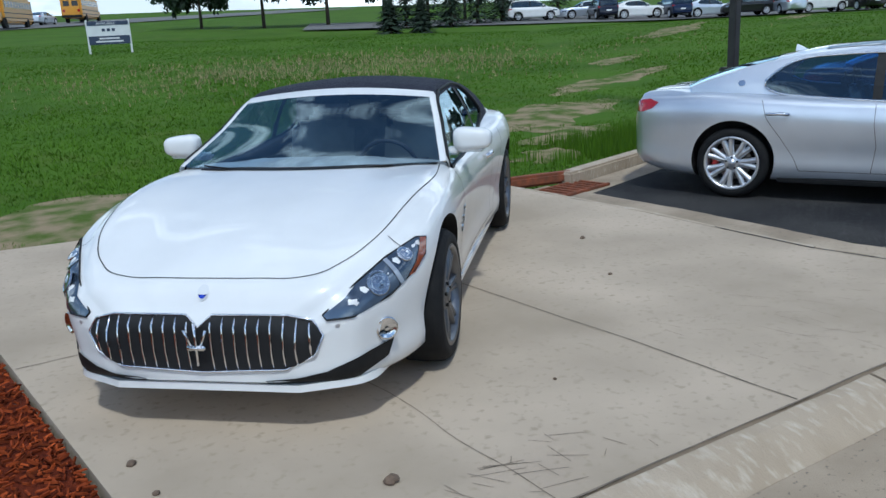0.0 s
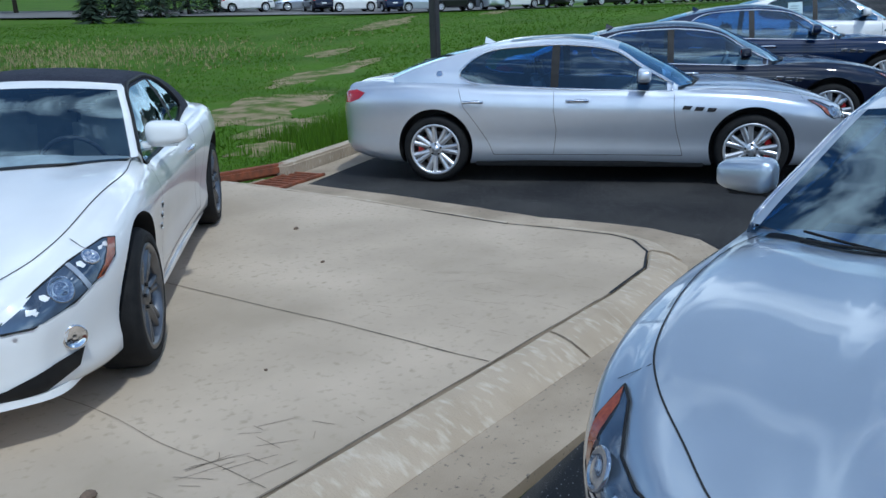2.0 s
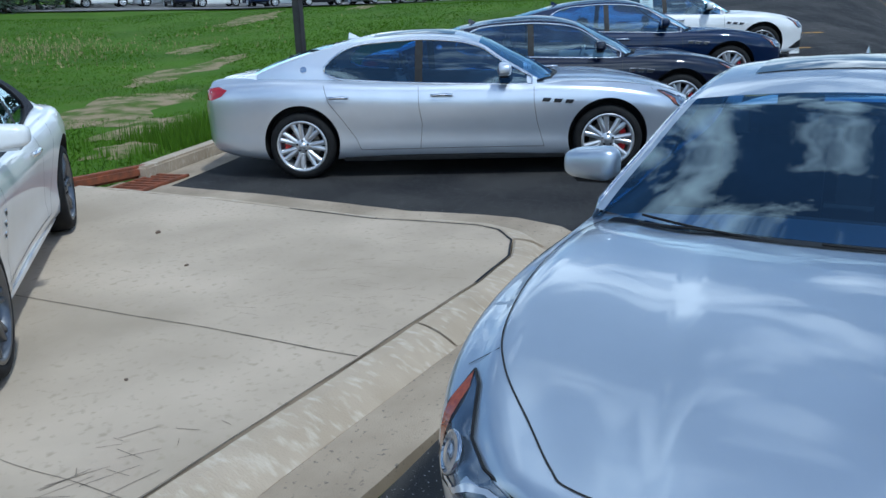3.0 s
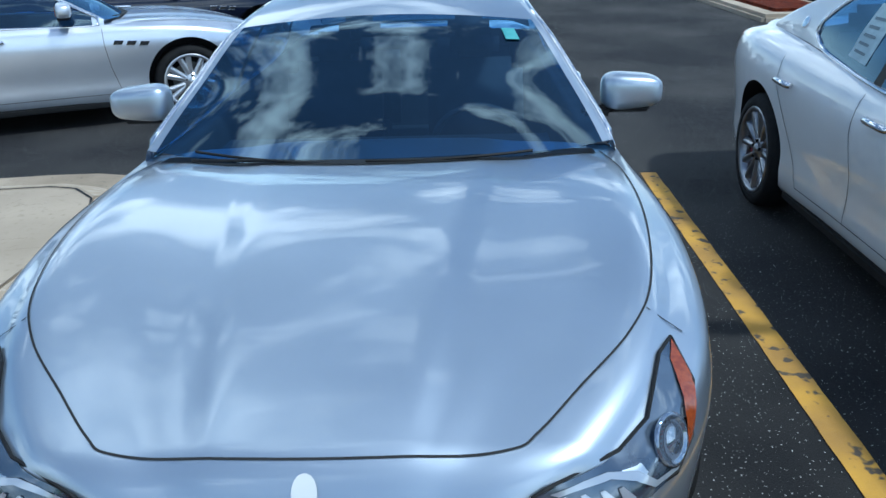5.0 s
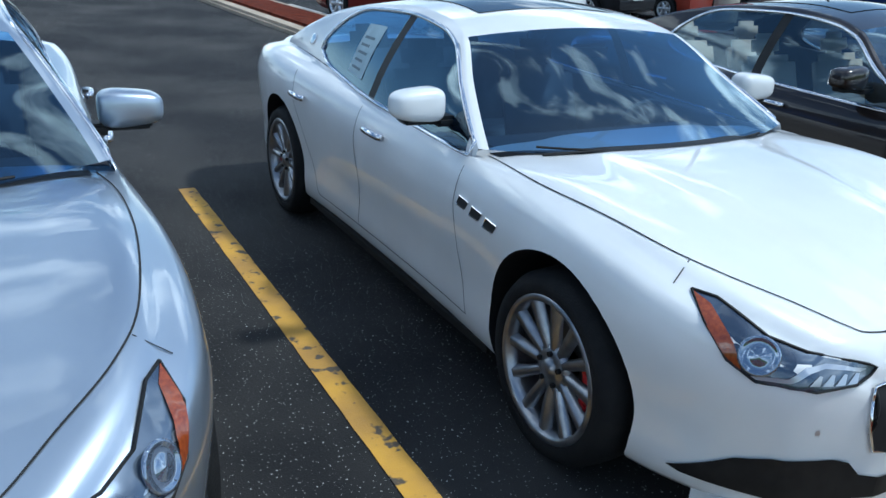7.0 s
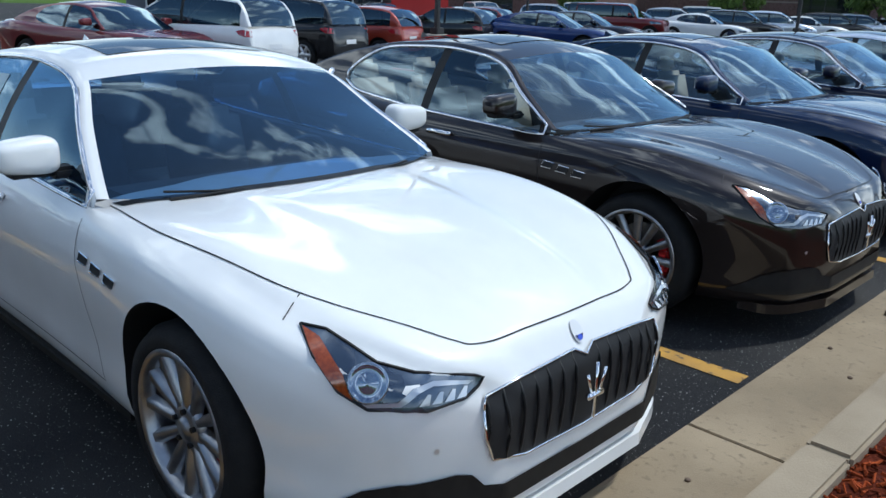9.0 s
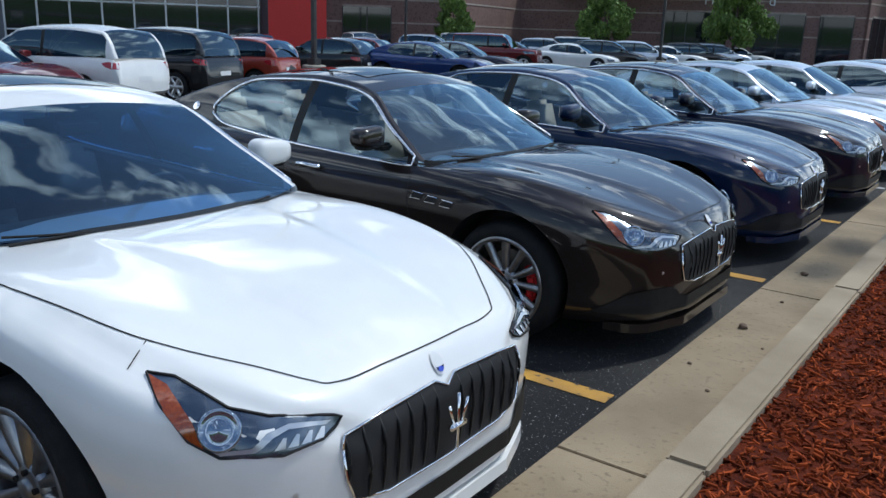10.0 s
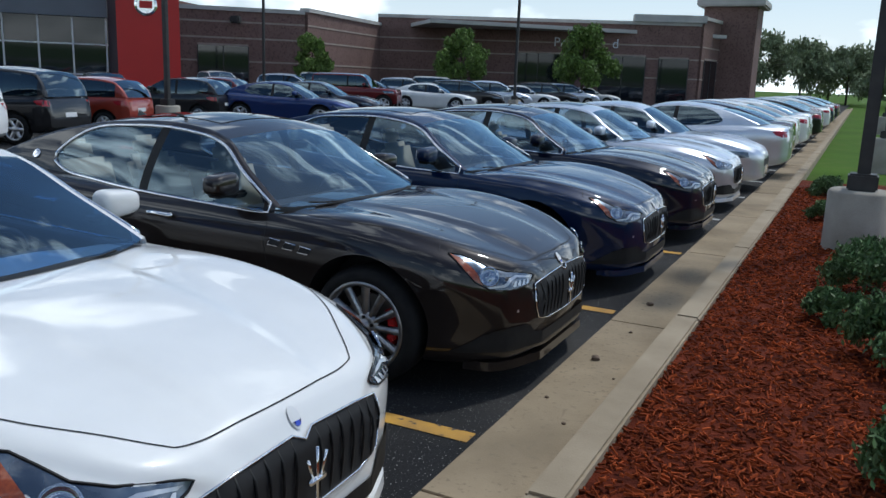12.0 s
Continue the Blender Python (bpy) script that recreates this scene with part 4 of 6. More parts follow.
                bmesh.ops.transform(bm, matrix=Matrix.Translation(p) @ Vector((0.8, s * 0.55, 0)).to_track_quat("Y", "Z").to_matrix().to_4x4(), verts=bm.verts)
                part("fog_lamp", bm, M["chrome"], car, "", True)
            sp = [(0.009 * math.cos(t), 0.009 * math.sin(t)) for t in (2 * math.pi * k / 10 for k in range(10))]
            skin.lay("parking_sensor", sp, (F + 0.3, s * 0.60, 0.50), (0, 1, 0), (0, 0, 1), (-1, 0, 0), M["rim"], car, 0.002, 0.03)
        # tail lamps
        tz = curve(K["top"])(K["rear"] + 0.15) - 0.13
        tp = [(-0.09, 0.05), (0.10, 0.075), (0.22, 0.045), (0.16, -0.02), (0.04, -0.06), (-0.1, -0.06)]
        skin.lay("tail_light", tp, (K["rear"] + 0.05 - 0.5, s * (0.75 + 0.7), tz), Vector((0.7, 0.7 * s, 0)), (0, 0, 1), Vector((0.62, -0.78 * s, 0)), M["red_lamp"], car, 0.005, 0.05, "red tail light")
    if detail == 0:
        skin.lay("grille", [(-0.4, -0.06), (0.4, -0.06), (0.4, 0.06), (-0.4, 0.06)], (F + 0.5, 0, 0.52), (0, 1, 0), (0, 0, 1), (-1, 0, 0), M["void"], car, 0.004, 0.1)
        skin.lay("number_plate", [(-0.2, -0.05), (0.2, -0.05), (0.2, 0.05), (-0.2, 0.05)], (K["rear"] - 0.5, 0, 0.66), (0, 1, 0), (0, 0, 1), (1, 0, 0), M["sign_white"], car, 0.006, 0.1)
    # splitter
    if detail >= 1:
        wdn = curve(K["wide"])
        bm = bmesh.new()
        xs = span(F - 0.32, F, 16)
        lift = 0.03 if soft_top else 0.0
        edge = [(x + (0.002 if soft_top else 0.014), wdn(x) * (0.88 + 0.10 * sm((x - F + 0.32) / 0.22))) for x in xs]
        pts = [(x, y) for x, y in edge] + [(x, -y) for x, y in edge[::-1]]
        lo = [bm.verts.new((x - 0.01, y * 0.99, 0.165 + 1.6 * lift)) for x, y in pts]
        hi = [bm.verts.new((x - 0.012, y * 0.985, 0.215 + lift)) for x, y in pts]
        for i in range(len(pts) - 1):
            bm.faces.new((lo[i], lo[i + 1], hi[i + 1], hi[i]))
        bm.faces.new(hi[::-1])
        bm.faces.new(lo)
        part("front_splitter", bm, bmat, car, "", False)
        for s in (1, -1):
            bm = bmesh.new()
            box(bm, (0, s * (0.84 if soft_top else 0.868), 0.205), (K["wb"] - 0.85, 0.06, 0.06), 0.015)
            part("side_skirt", bm, bmat if soft_top else M["black"], car)
    # wheels
    for sx, ax in ((1, "front_wheel"), (-1, "rear_wheel")):
        for sy in (1, -1):
            wh = make_wheel(ax, K, style, sx > 0, None if caliper is None else M["red_brake"] if caliper == "red" else M["black"])
            wh.parent = car
            wh.matrix_basis = pose(sx * K["wb"] / 2, sy * (K["half"] - 0.02), K["r"], 0, 0, 180 if sy > 0 else 0)
    # mirrors, handles, vents
    for s in (1, -1):
        mx = g0 - (0.25 if not soft_top else 0.19)
        p = P(mx, 0.0, s) + Vector((0, -s * 0.045, 0.06))
        bm = bmesh.new()
        bmesh.ops.create_uvsphere(bm, u_segments=28, v_segments=18, radius=1.0)
        for v in bm.verts:
            c = [math.copysign(abs(q) ** 0.55, q) for q in v.co]
            v.co = (p.x + 0.02 + c[0] * (0.075 if c[0] > 0 else 0.06), p.y + s * (0.165 + c[1] * s * 0.118), p.z + 0.105 + c[2] * 0.068 * (1 - 0.15 * c[1] * s))
        mir = part("wing_mirror", bm, bmat, car, "", True)
        if detail >= 1:
            bm = bmesh.new()
            box(bm, (p.x + 0.02, p.y + s * 0.15, p.z + 0.04), (0.10, 0.17, 0.025), 0.01)
            box(bm, (p.x + 0.03, p.y + s * 0.03, p.z + 0.035), (0.09, 0.12, 0.045), 0.015)
            part("mirror_foot", bm, M["black"] if not soft_top else bmat, mir)
            bm = bmesh.new()
            box(bm, (p.x - 0.040, p.y + s * 0.165, p.z + 0.105), (0.006, 0.17, 0.085), 0.002)
            part("mirror_glass", bm, M["chrome"], mir)
            hx = ((bp + 0.23), (g1 + 0.16)) if not soft_top else (bp + 0.2,)
            for x in hx:
                hzz = 0.845 if not soft_top else 0.80
                q = skin.drop((x, s * 1.4, hzz), (0, -s, 0), 0.0)
                bm = bmesh.new()
                tube(bm, [q + Vector((u, s * (0.014 + 0.026 * math.sin(math.pi * (i / 8)) ** 0.5), 0.008 * math.sin(math.pi * i / 8))) for i, u in enumerate(span(-0.11, 0.11, 8))], 0.018)
                hd = part("door_handle", bm, M["chrome"], car, "chrome door handle", True)
            vx = K["wb"] / 2 - (0.39 if not soft_top else 0.55)
            for k in range(3):
                vp = [(-0.05, -0.018), (0.028, -0.020), (0.05, 0.014), (-0.03, 0.02)]
                o_ = (vx - k * 0.115, s * 1.4, 0.755 + k * 0.010)
                if soft_top:
                    vp, o_ = [(-0.03, -0.014), (0.02, -0.014), (0.03, 0.014), (-0.02, 0.014)], (vx - 0.05 - k * 0.03, s * 1.4, 0.56 + k * 0.055)
                v = skin.lay("fender_vent", vp, o_, (1, 0, 0), (0, 0, 1), (0, -s, 0), M["void"], car, 0.003, 0.03)
                bm = bmesh.new()
                q = [skin.drop(Vector(o_) + Vector((u, 0, w)), (0, -s, 0), 0.004) for u, w in vp]
                tube(bm, [q[2], q[3], q[0], q[1]], 0.0035, 5)
                part("vent_trim", bm, M["chrome"], v)
            if not soft_top:
                q = P(g1 - 0.22, 0.42, s)
                bm = lathe(bmesh.new(), [(0.036, 0), (0.036, 0.006), (0.03, 0.006), (0.001, 0.008)], n=18)
                bmesh.ops.transform(bm, matrix=Matrix.Translation(q) @ Vector((0, s, 0.5)).to_track_quat("Y", "Z").to_matrix().to_4x4(), verts=bm.verts)
                part("pillar_badge", bm, M["chrome"], car, "", True)
    # cabin
    if detail >= 1:
        tm = M[trim]
        for x, ys in ((-0.28, (0.37, -0.37)), (-1.12 if not soft_top else -1.0, (0.34, -0.34))):
            if soft_top and x < -0.9:
                ys = (0.3, -0.3)
            for y in ys:
                seat = new("seat")
                seat.parent = car
                bm = box(bmesh.new(), (x + 0.12, y, 0.52), (0.5, 0.50, 0.18), 0.06)
                part("cushion", bm, tm, seat, "", True)
                bm = box(bmesh.new(), (x - 0.24, y, 0.78), (0.15, 0.50, 0.58), 0.06, Matrix.Rotation(radians(-18), 4, "Y"))
                part("backrest", bm, tm, seat, "", True)
                bm = box(bmesh.new(), (x - 0.37, y, 1.12 if not soft_top else 1.06), (0.10, 0.26, 0.17), 0.045, Matrix.Rotation(radians(-14), 4, "Y"))
                part("headrest", bm, tm, seat, "", True)
        bm = box(bmesh.new(), (c1 - 0.20, 0, 0.83), (0.46, 1.40, 0.17), 0.05)
        part("dashboard", bm, M["trim_dark"], car)
        bm = lathe(bmesh.new(), [(0.185, 0.0), (0.20, 0.012), (0.185, 0.024), (0.17, 0.012), (0.185, 0.0)], n=28)
        cyl(bm, (-0.18, 0.012, 0), (0.18, 0.012, 0), 0.018, n=8)
        cyl(bm, (0, 0.012, 0), (0, 0.012, -0.18), 0.018, n=8)
        bmesh.ops.transform(bm, matrix=pose(c1 - 0.48, 0.37, 0.86, 0, 0, -90) @ Matrix.Rotation(radians(-22), 4, "X"), verts=bm.verts)
        part("steering_wheel", bm, M["trim_dark"], car, "", True)
        bm = box(bmesh.new(), (h0 + 0.10, 0, curve(K["roof"])(h0) - 0.10), (0.03, 0.22, 0.065), 0.015)
        part("inside_mirror", bm, M["trim_dark"], car)
        if not soft_top:
            bm = bmesh.new()
            q = P(-1.12, 2.0, 1)
            vs = [q + Vector(v) for v in ((0.07, 0.012, -0.004), (0.07, -0.012, -0.004), (-0.07, 0.02, -0.004), (-0.07, -0.02, -0.004), (-0.06, 0, 0.062), (-0.03, 0, 0.05))]
            bmesh.ops.convex_hull(bm, input=[bm.verts.new(v) for v in vs])
            part("roof_antenna", bm, bmat, car)
            sv = both(P, span(-0.85, 0.02, 8), [1.30, 1.5, 1.75, 2.0])
            raw("sunroof", [v + Vector((0, 0, 0.004)) for v in sv[0]], sv[1], M["facade_glass"], car, "dark glass sunroof", True)
    if sticker:
        if "screen" in sticker:
            vf = patch(P, span(h0 + 0.07, h0 + 0.12, 2), [1.20, 1.28], 1)
            raw("windscreen_sticker", [v + Vector((0.004, 0, 0.004)) for v in vf[0]], vf[1], M["teal"], car, "small teal paper sticker")
        if "window" in sticker:
            vf = patch(P, span(-0.74, -0.50, 4), [0.15, 0.45, 0.75], -1)
            stk = raw("window_sticker", [v + Vector((0, -0.004, 0)) for v in vf[0]], vf[1], M["paper"], car, "printed white price sheet")
            for k in range(5):
                vf = patch(P, span(-0.70, -0.56 - 0.02 * (k % 2), 2), [0.22 + 0.09 * k, 0.25 + 0.09 * k], -1)
                raw("print_bar", [v + Vector((0, -0.007, 0)) for v in vf[0]], vf[1], M["ink"], stk)
    return car


mat_proj = mat("projector_glass", (0.22, 0.27, 0.36), 0.03, 0.7, coat=1.0)

# ---- ground ----
R = random.Random(7)


def H(x, y):
    """Height of the ground: the lot is level, the field climbs beyond it."""
    a = 0.045 * (y - 7)
    b = min(0.06 * (x - 10.5), 1.6) * sm((y + 3) / 3)
    return max(0.0, a, b)


def sheet(name, poly, z, mtl, cell, label, category, kind="structure", extra=None, parent=None):
    """A flat outline cut into cells and laid on the ground's height."""
    bm = bmesh.new()
    bm.faces.new([bm.verts.new((x, y, 0)) for x, y in poly])
    for ax in (0, 1):
        lo, hi = min(p[ax] for p in poly), max(p[ax] for p in poly)
        for k in range(1, int((hi - lo) / cell) + 1):
            pt, nn = [0, 0, 0], [0, 0, 0]
            pt[ax], nn[ax] = lo + k * cell, 1
            bmesh.ops.bisect_plane(bm, geom=bm.verts[:] + bm.edges[:] + bm.faces[:], plane_co=pt, plane_no=nn)
    bmesh.ops.triangulate(bm, faces=[f for f in bm.faces if len(f.verts) > 4])
    for v in bm.verts:
        v.co.z = H(v.co.x, v.co.y) + z + (extra(v.co.x, v.co.y) if extra else 0.0)
    bmesh.ops.recalc_face_normals(bm, faces=bm.faces[:])
    if bm.faces[:] and bm.faces[:][0].normal.z < 0:
        bmesh.ops.reverse_faces(bm, faces=bm.faces[:])
    ob = part(name, bm, mtl, parent, smooth=True)
    return tagged(ob, label, category, kind=kind)


def ground_mesh():
    xs = [-600, -300, -150, -80, -40] + [-20 + 3 * i for i in range(44)] + [130, 170, 230, 330, 480, 700]
    ys = [-700, -400, -250, -160, -120, -80, -50, -30, -15, -8, -4] + [3 * i - 2 for i in range(50)] + [170, 210, 280, 380, 500, 700]
    vs = []
    for x in xs:
        for y in ys:
            bumpy = 0.10 * noise.noise((x * 0.15, y * 0.15, 3)) if y > 9 else 0.0
            vs.append((x, y, min(H(x, y), 11.5) - 0.06 + bumpy))
    n = len(ys)
    fs = [(i * n + k, (i + 1) * n + k, (i + 1) * n + k + 1, i * n + k + 1) for i in range(len(xs) - 1) for k in range(n - 1)]
    return raw("ground", vs, fs, M["grass_soil"], None, "", True)


tagged(ground_mesh(), "uneven green lawn with paler worn patches", "lawn", kind="structure")

LOT = [(1.42, -130), (90, -130), (90, -2), (46, 5), (30, 6.3), (20, 6.6), (12, 6.4), (8.1, 5.72), (6.35, 5.25), (6.05, 4.8), (6.14, 2.8), (6.17, 1.09), (5.92, 0.27), (5.5, -0.08), (5.1, -0.22), (2.9, -0.23), (1.42, -0.23)]
sheet("parking_lot", LOT, 0.0, M["asphalt"], 2.0, "dark weathered asphalt with pale grit specks", "asphalt")

# concrete apron with its joints
APRON = [(0.55, 0.52), (1.82, 0.47), (3.17, 0.42), (4.39, 0.37), (4.97, 0.40), (5.32, 0.53), (5.54, 0.74), (5.60, 0.95), (5.55, 1.4), (5.48, 1.8), (5.55, 3.64), (5.50, 5.15), (5.48, 5.45), (0.15, 6.58), (0.32, 3.65)]
bm = bmesh.new()
f = bm.faces.new([bm.verts.new((x, y, 0.10)) for x, y in APRON])
r = bmesh.ops.extrude_face_region(bm, geom=[f])
for v in [g for g in r["geom"] if isinstance(g, bmesh.types.BMVert)]:
    v.co.z = -0.06
bmesh.ops.recalc_face_normals(bm, faces=bm.faces[:])
apron = tagged(part("pavement", bm, M["concrete"]), "tan concrete apron slab with stains and hairline joints", "pavement", kind="structure")


def joint(pts, w=0.014, z=0.1025, parent=None, mtl="joint", wob=0.012):
    """A thin worn groove along points on a slab."""
    bm = bmesh.new()
    P = []
    for (x0, y0), (x1, y1) in zip(pts, pts[1:]):
        n = max(2, int(math.hypot(x1 - x0, y1 - y0) / 0.06))
        P += [(x0 + (x1 - x0) * i / n, y0 + (y1 - y0) * i / n) for i in range(n)]
    P.append(pts[-1])
    rows = []
    for i, (x, y) in enumerate(P):
        a, b = P[max(0, i - 1)], P[min(len(P) - 1, i + 1)]
        l = math.hypot(b[0] - a[0], b[1] - a[1]) or 1
        nx, ny = -(b[1] - a[1]) / l, (b[0] - a[0]) / l
        o = wob * noise.noise((x * 3, y * 3, 1))
        ww = w * (0.6 + 0.7 * abs(noise.noise((x * 9, y * 9, 5))))
        rows.append((bm.verts.new((x + nx * (o + ww / 2), y + ny * (o + ww / 2), z)), bm.verts.new((x + nx * (o - ww / 2), y + ny * (o - ww / 2), z))))
    for (p, q), (s, t) in zip(rows, rows[1:]):
        bm.faces.new((p, q, t, s))
    return part("slab_joint", bm, M[mtl], parent)


joint([(3.17, 0.43), (3.15, 1.5), (3.08, 2.85), (3.0, 5.9)], parent=apron)
joint([(1.79, 0.5), (1.78, 1.6), (1.7, 6.1)], 0.005, parent=apron, wob=0.02)
joint([(0.36, 3.31), (1.78, 3.25)], 0.009, parent=apron)
for k in range(26):
    x, y = R.uniform(1.5, 2.4), R.uniform(0.52, 0.85)
    joint([(x, y), (x + R.uniform(-0.22, 0.05), y + R.uniform(0.02, 0.16))], 0.004, parent=apron, wob=0.01)
for k in range(44):
    x, y = R.uniform(3.4, 5.3), R.uniform(0.6, 1.6)
    joint([(x, y), (x + R.uniform(-0.02, 0.12), y + R.uniform(-0.22, -0.04))], 0.003, parent=apron, wob=0.01)

# kerb and gutter round the apron, in cast lengths
IN = [(0.95, 0.505), (1.82, 0.47), (3.66, 0.40), (4.39, 0.37), (4.97, 0.40), (5.32, 0.53), (5.54, 0.74), (5.60, 0.95), (5.55, 1.4), (5.48, 1.8), (5.52, 2.7), (5.55, 3.64), (5.50, 5.15), (5.48, 5.40)]


def sweep(name, line, prof, mtl, parent=None, closed_ends=True, bend=1.0):
    """Profile points (out, z) carried along a line; out is to the line's right."""
    bm = bmesh.new()
    rings = []
    for i, (x, y) in enumerate(line):
        a, b = line[max(0, i - 1)], line[min(len(line) - 1, i + 1)]
        l = math.hypot(b[0] - a[0], b[1] - a[1]) or 1
        nx, ny = (b[1] - a[1]) / l, -(b[0] - a[0]) / l
        rings.append([bm.verts.new((x + nx * o, y + ny * o, z + 0.006 * noise.noise((x * 4, y * 4, o * 9)))) for o, z in prof])
    for p, q in zip(rings, rings[1:]):
        for k in range(len(prof) - 1):
            bm.faces.new((p[k], p[k + 1], q[k + 1], q[k]))
    if closed_ends:
        bm.faces.new(rings[0])
        bm.faces.new(rings[-1][::-1])
    bmesh.ops.recalc_face_normals(bm, faces=bm.faces[:])
    return part(name, bm, mtl, parent, "", False)


def fill(line, step):
    out = []
    for (x0, y0), (x1, y1) in zip(line, line[1:]):
        n = max(1, int(math.hypot(x1 - x0, y1 - y0) / step))
        out += [(x0 + (x1 - x0) * i / n, y0 + (y1 - y0) * i / n) for i in range(n)]
    return out + [line[-1]]


kerb1 = thing("kerb", "worn rolled concrete kerb with scraped pale face", "kerb", kind="structure")
ROLL = [(0.012, 0.02), (0.012, 0.092), (0.03, 0.104), (0.09, 0.098), (0.16, 0.075), (0.235, 0.035), (0.275, 0.012), (0.275, -0.05)]
FLAT = [(0.27, 0.010), (0.42, 0.006), (0.63, 0.012), (0.63, -0.05)]
ROLL2 = [(0.012, 0.02), (0.012, 0.098), (0.06, 0.100), (0.15, 0.06), (0.24, 0.02), (0.30, 0.012), (0.30, -0.05)]
for a, b, pr in ((0, 2, ROLL), (2, 5, ROLL), (5, 9, ROLL), (9, 12, ROLL2), (12, 13, ROLL2)):
    seg = fill(IN[a : b + 1], 0.12)
    seg[0] = (seg[0][0] * 0.82 + seg[1][0] * 0.18, seg[0][1] * 0.82 + seg[1][1] * 0.18)
    sweep("kerb_stone", seg, pr, M["kerb"], kerb1)
joint(IN[3:11], 0.024, 0.1045, apron, "void", 0.006)
joint(IN[:4], 0.012, 0.1035, apron, "joint", 0.006)
gut = sweep("gutter", fill(IN, 0.15), [(0.15, -0.02), (0.23, 0.012)] + FLAT, M["gutter_dirt"])
tagged(gut, "sandy dirt-stained concrete gutter", "gutter", kind="structure")

# the long kerb of the row
kerb2 = thing("kerb", "pale concrete kerb along the mulch bed", "kerb", kind="structure")
gut2 = thing("gutter", "flat tan concrete gutter with joints and crumbs", "gutter", kind="structure")
y = 0.5
while y > -100:
    y2 = y - 3.05
    bm = box(bmesh.new(), (0.855, (y + y2) / 2, 0.03), (0.175, y - y2 - 0.012, 0.20), 0.015)
    part("kerb_stone", bm, M["kerb2"], kerb2)
    bm = box(bmesh.new(), (1.18, (y + y2) / 2, -0.03), (0.475, y - y2 - 0.014, 0.078), 0.004)
    part("gutter_slab", bm, M["gutter_concrete"], gut2)
    y = y2
# back kerb behind the parked row
BK = [(6.3, 5.28), (8.1, 5.75), (12, 6.45), (20, 6.65), (30, 6.35), (46, 5.05)]
kerb3 = thing("kerb", "whitish concrete kerb between lot and lawn", "kerb", kind="structure")
for a, b in zip(BK, BK[1:]):
    bm = bmesh.new()
    n = max(1, int(math.hypot(b[0] - a[0], b[1] - a[1]) / 1.5))
    ang = math.atan2(b[1] - a[1], b[0] - a[0])
    for i in range(n):
        u = (i + 0.5) / n
        x, yy = a[0] + (b[0] - a[0]) * u, a[1] + (b[1] - a[1]) * u
        l = math.hypot(b[0] - a[0], b[1] - a[1]) / n
        bm = box(bmesh.new(), (0, 0, 0), (l - 0.01, 0.2, 0.24), 0.025)
        o = part("kerb_stone", bm, M["kerb"], kerb3)
        o.matrix_basis = pose(x, yy + 0.1, H(x, yy) + 0.03, 0, 0, math.degrees(ang))
sheet("gutter", [(6.02, 4.75), (8.2, 5.35), (12, 6.05), (20, 6.25), (20, 6.6), (12, 6.42), (8.1, 5.72), (6.3, 5.27)], 0.006, M["gutter_dirt"], 1.0, "sandy concrete gutter at the lot's back kerb", "gutter")
# storm drain
drain = thing("storm_drain", "rusty iron storm drain set in the kerb", "drain")
bm = box(bmesh.new(), (0, 0, 0), (0.95, 0.14, 0.13), 0.03)
o = part("drain_hood", bm, M["rust"], drain)
o.matrix_basis = pose(5.98, 5.52, 0.085, 0, 0, -12)
bm = bmesh.new()
for k in range(8):
    box(bm, (-0.36 + k * 0.105, 0, 0), (0.05, 0.42, 0.03), 0.006)
box(bm, (0, 0.2, 0), (0.86, 0.04, 0.032), 0.006)
box(bm, (0, -0.2, 0), (0.86, 0.04, 0.032), 0.006)
o = part("grate", bm, M["rust"], drain)
o.matrix_basis = pose(6.15, 5.1, 0.022, 0, 0, 10)
bm = box(bmesh.new(), (0, 0, 0), (0.84, 0.40, 0.004), 0)
o = part("pit", bm, M["void"], drain)
o.matrix_basis = pose(6.15, 5.1, 0.010, 0, 0, 10)

# painted lines
def stripe(x0, y0, x1, y1, w, mtl, label, group):
    n = max(2, int(math.hypot(x1 - x0, y1 - y0) / 0.08))
    l = math.hypot(x1 - x0, y1 - y0)
    nx, ny = -(y1 - y0) / l, (x1 - x0) / l
    vs, fs = [], []
    for i in range(n + 1):
        u = i / n
        for s in (-1, 1):
            ww = s * w / 2 + 0.004 * noise.noise((u * l * 6, y0, s * 4)) + 0.003 * noise.noise((u * l * 25, y0, s * 8))
            x, yy = x0 + (x1 - x0) * u + nx * ww, y0 + (y1 - y0) * u + ny * ww
            vs.append((x, yy, H(x, yy) + 0.005))
        if i:
            fs.append((2 * i - 2, 2 * i - 1, 2 * i + 1, 2 * i))
    return tagged(raw("parking_line", vs, fs, M[mtl]), label, "road marking", group)


for k in range(26):
    yy = (-3.245, -6.20)[k] if k < 2 else -6.2 - 2.69 * (k - 1)
    stripe(1.45, yy, 5.95, yy, 0.115, "yellow_line" if k < 4 else "white_line", "worn yellow parking line on asphalt" if k < 4 else "faded parking line on asphalt", "parking lines of the row")
for k in range(14):
    yy = -9 - 3.0 * k
    stripe(16.5, yy, 21.5, yy, 0.11, "white_line", "faded parking line on asphalt", "parking lines of the far rows")
for k in range(5):
    stripe(10.9 + 2.85 * k, -0.2, 9.0 + 2.85 * k, 4.2, 0.11, "yellow_line", "worn yellow parking line on asphalt", "parking lines of the side row")
stripe(36.5, -2.2, 44, 3.2, 0.2, "yellow_line", "worn yellow parking line on asphalt", "parking lines of the side row")

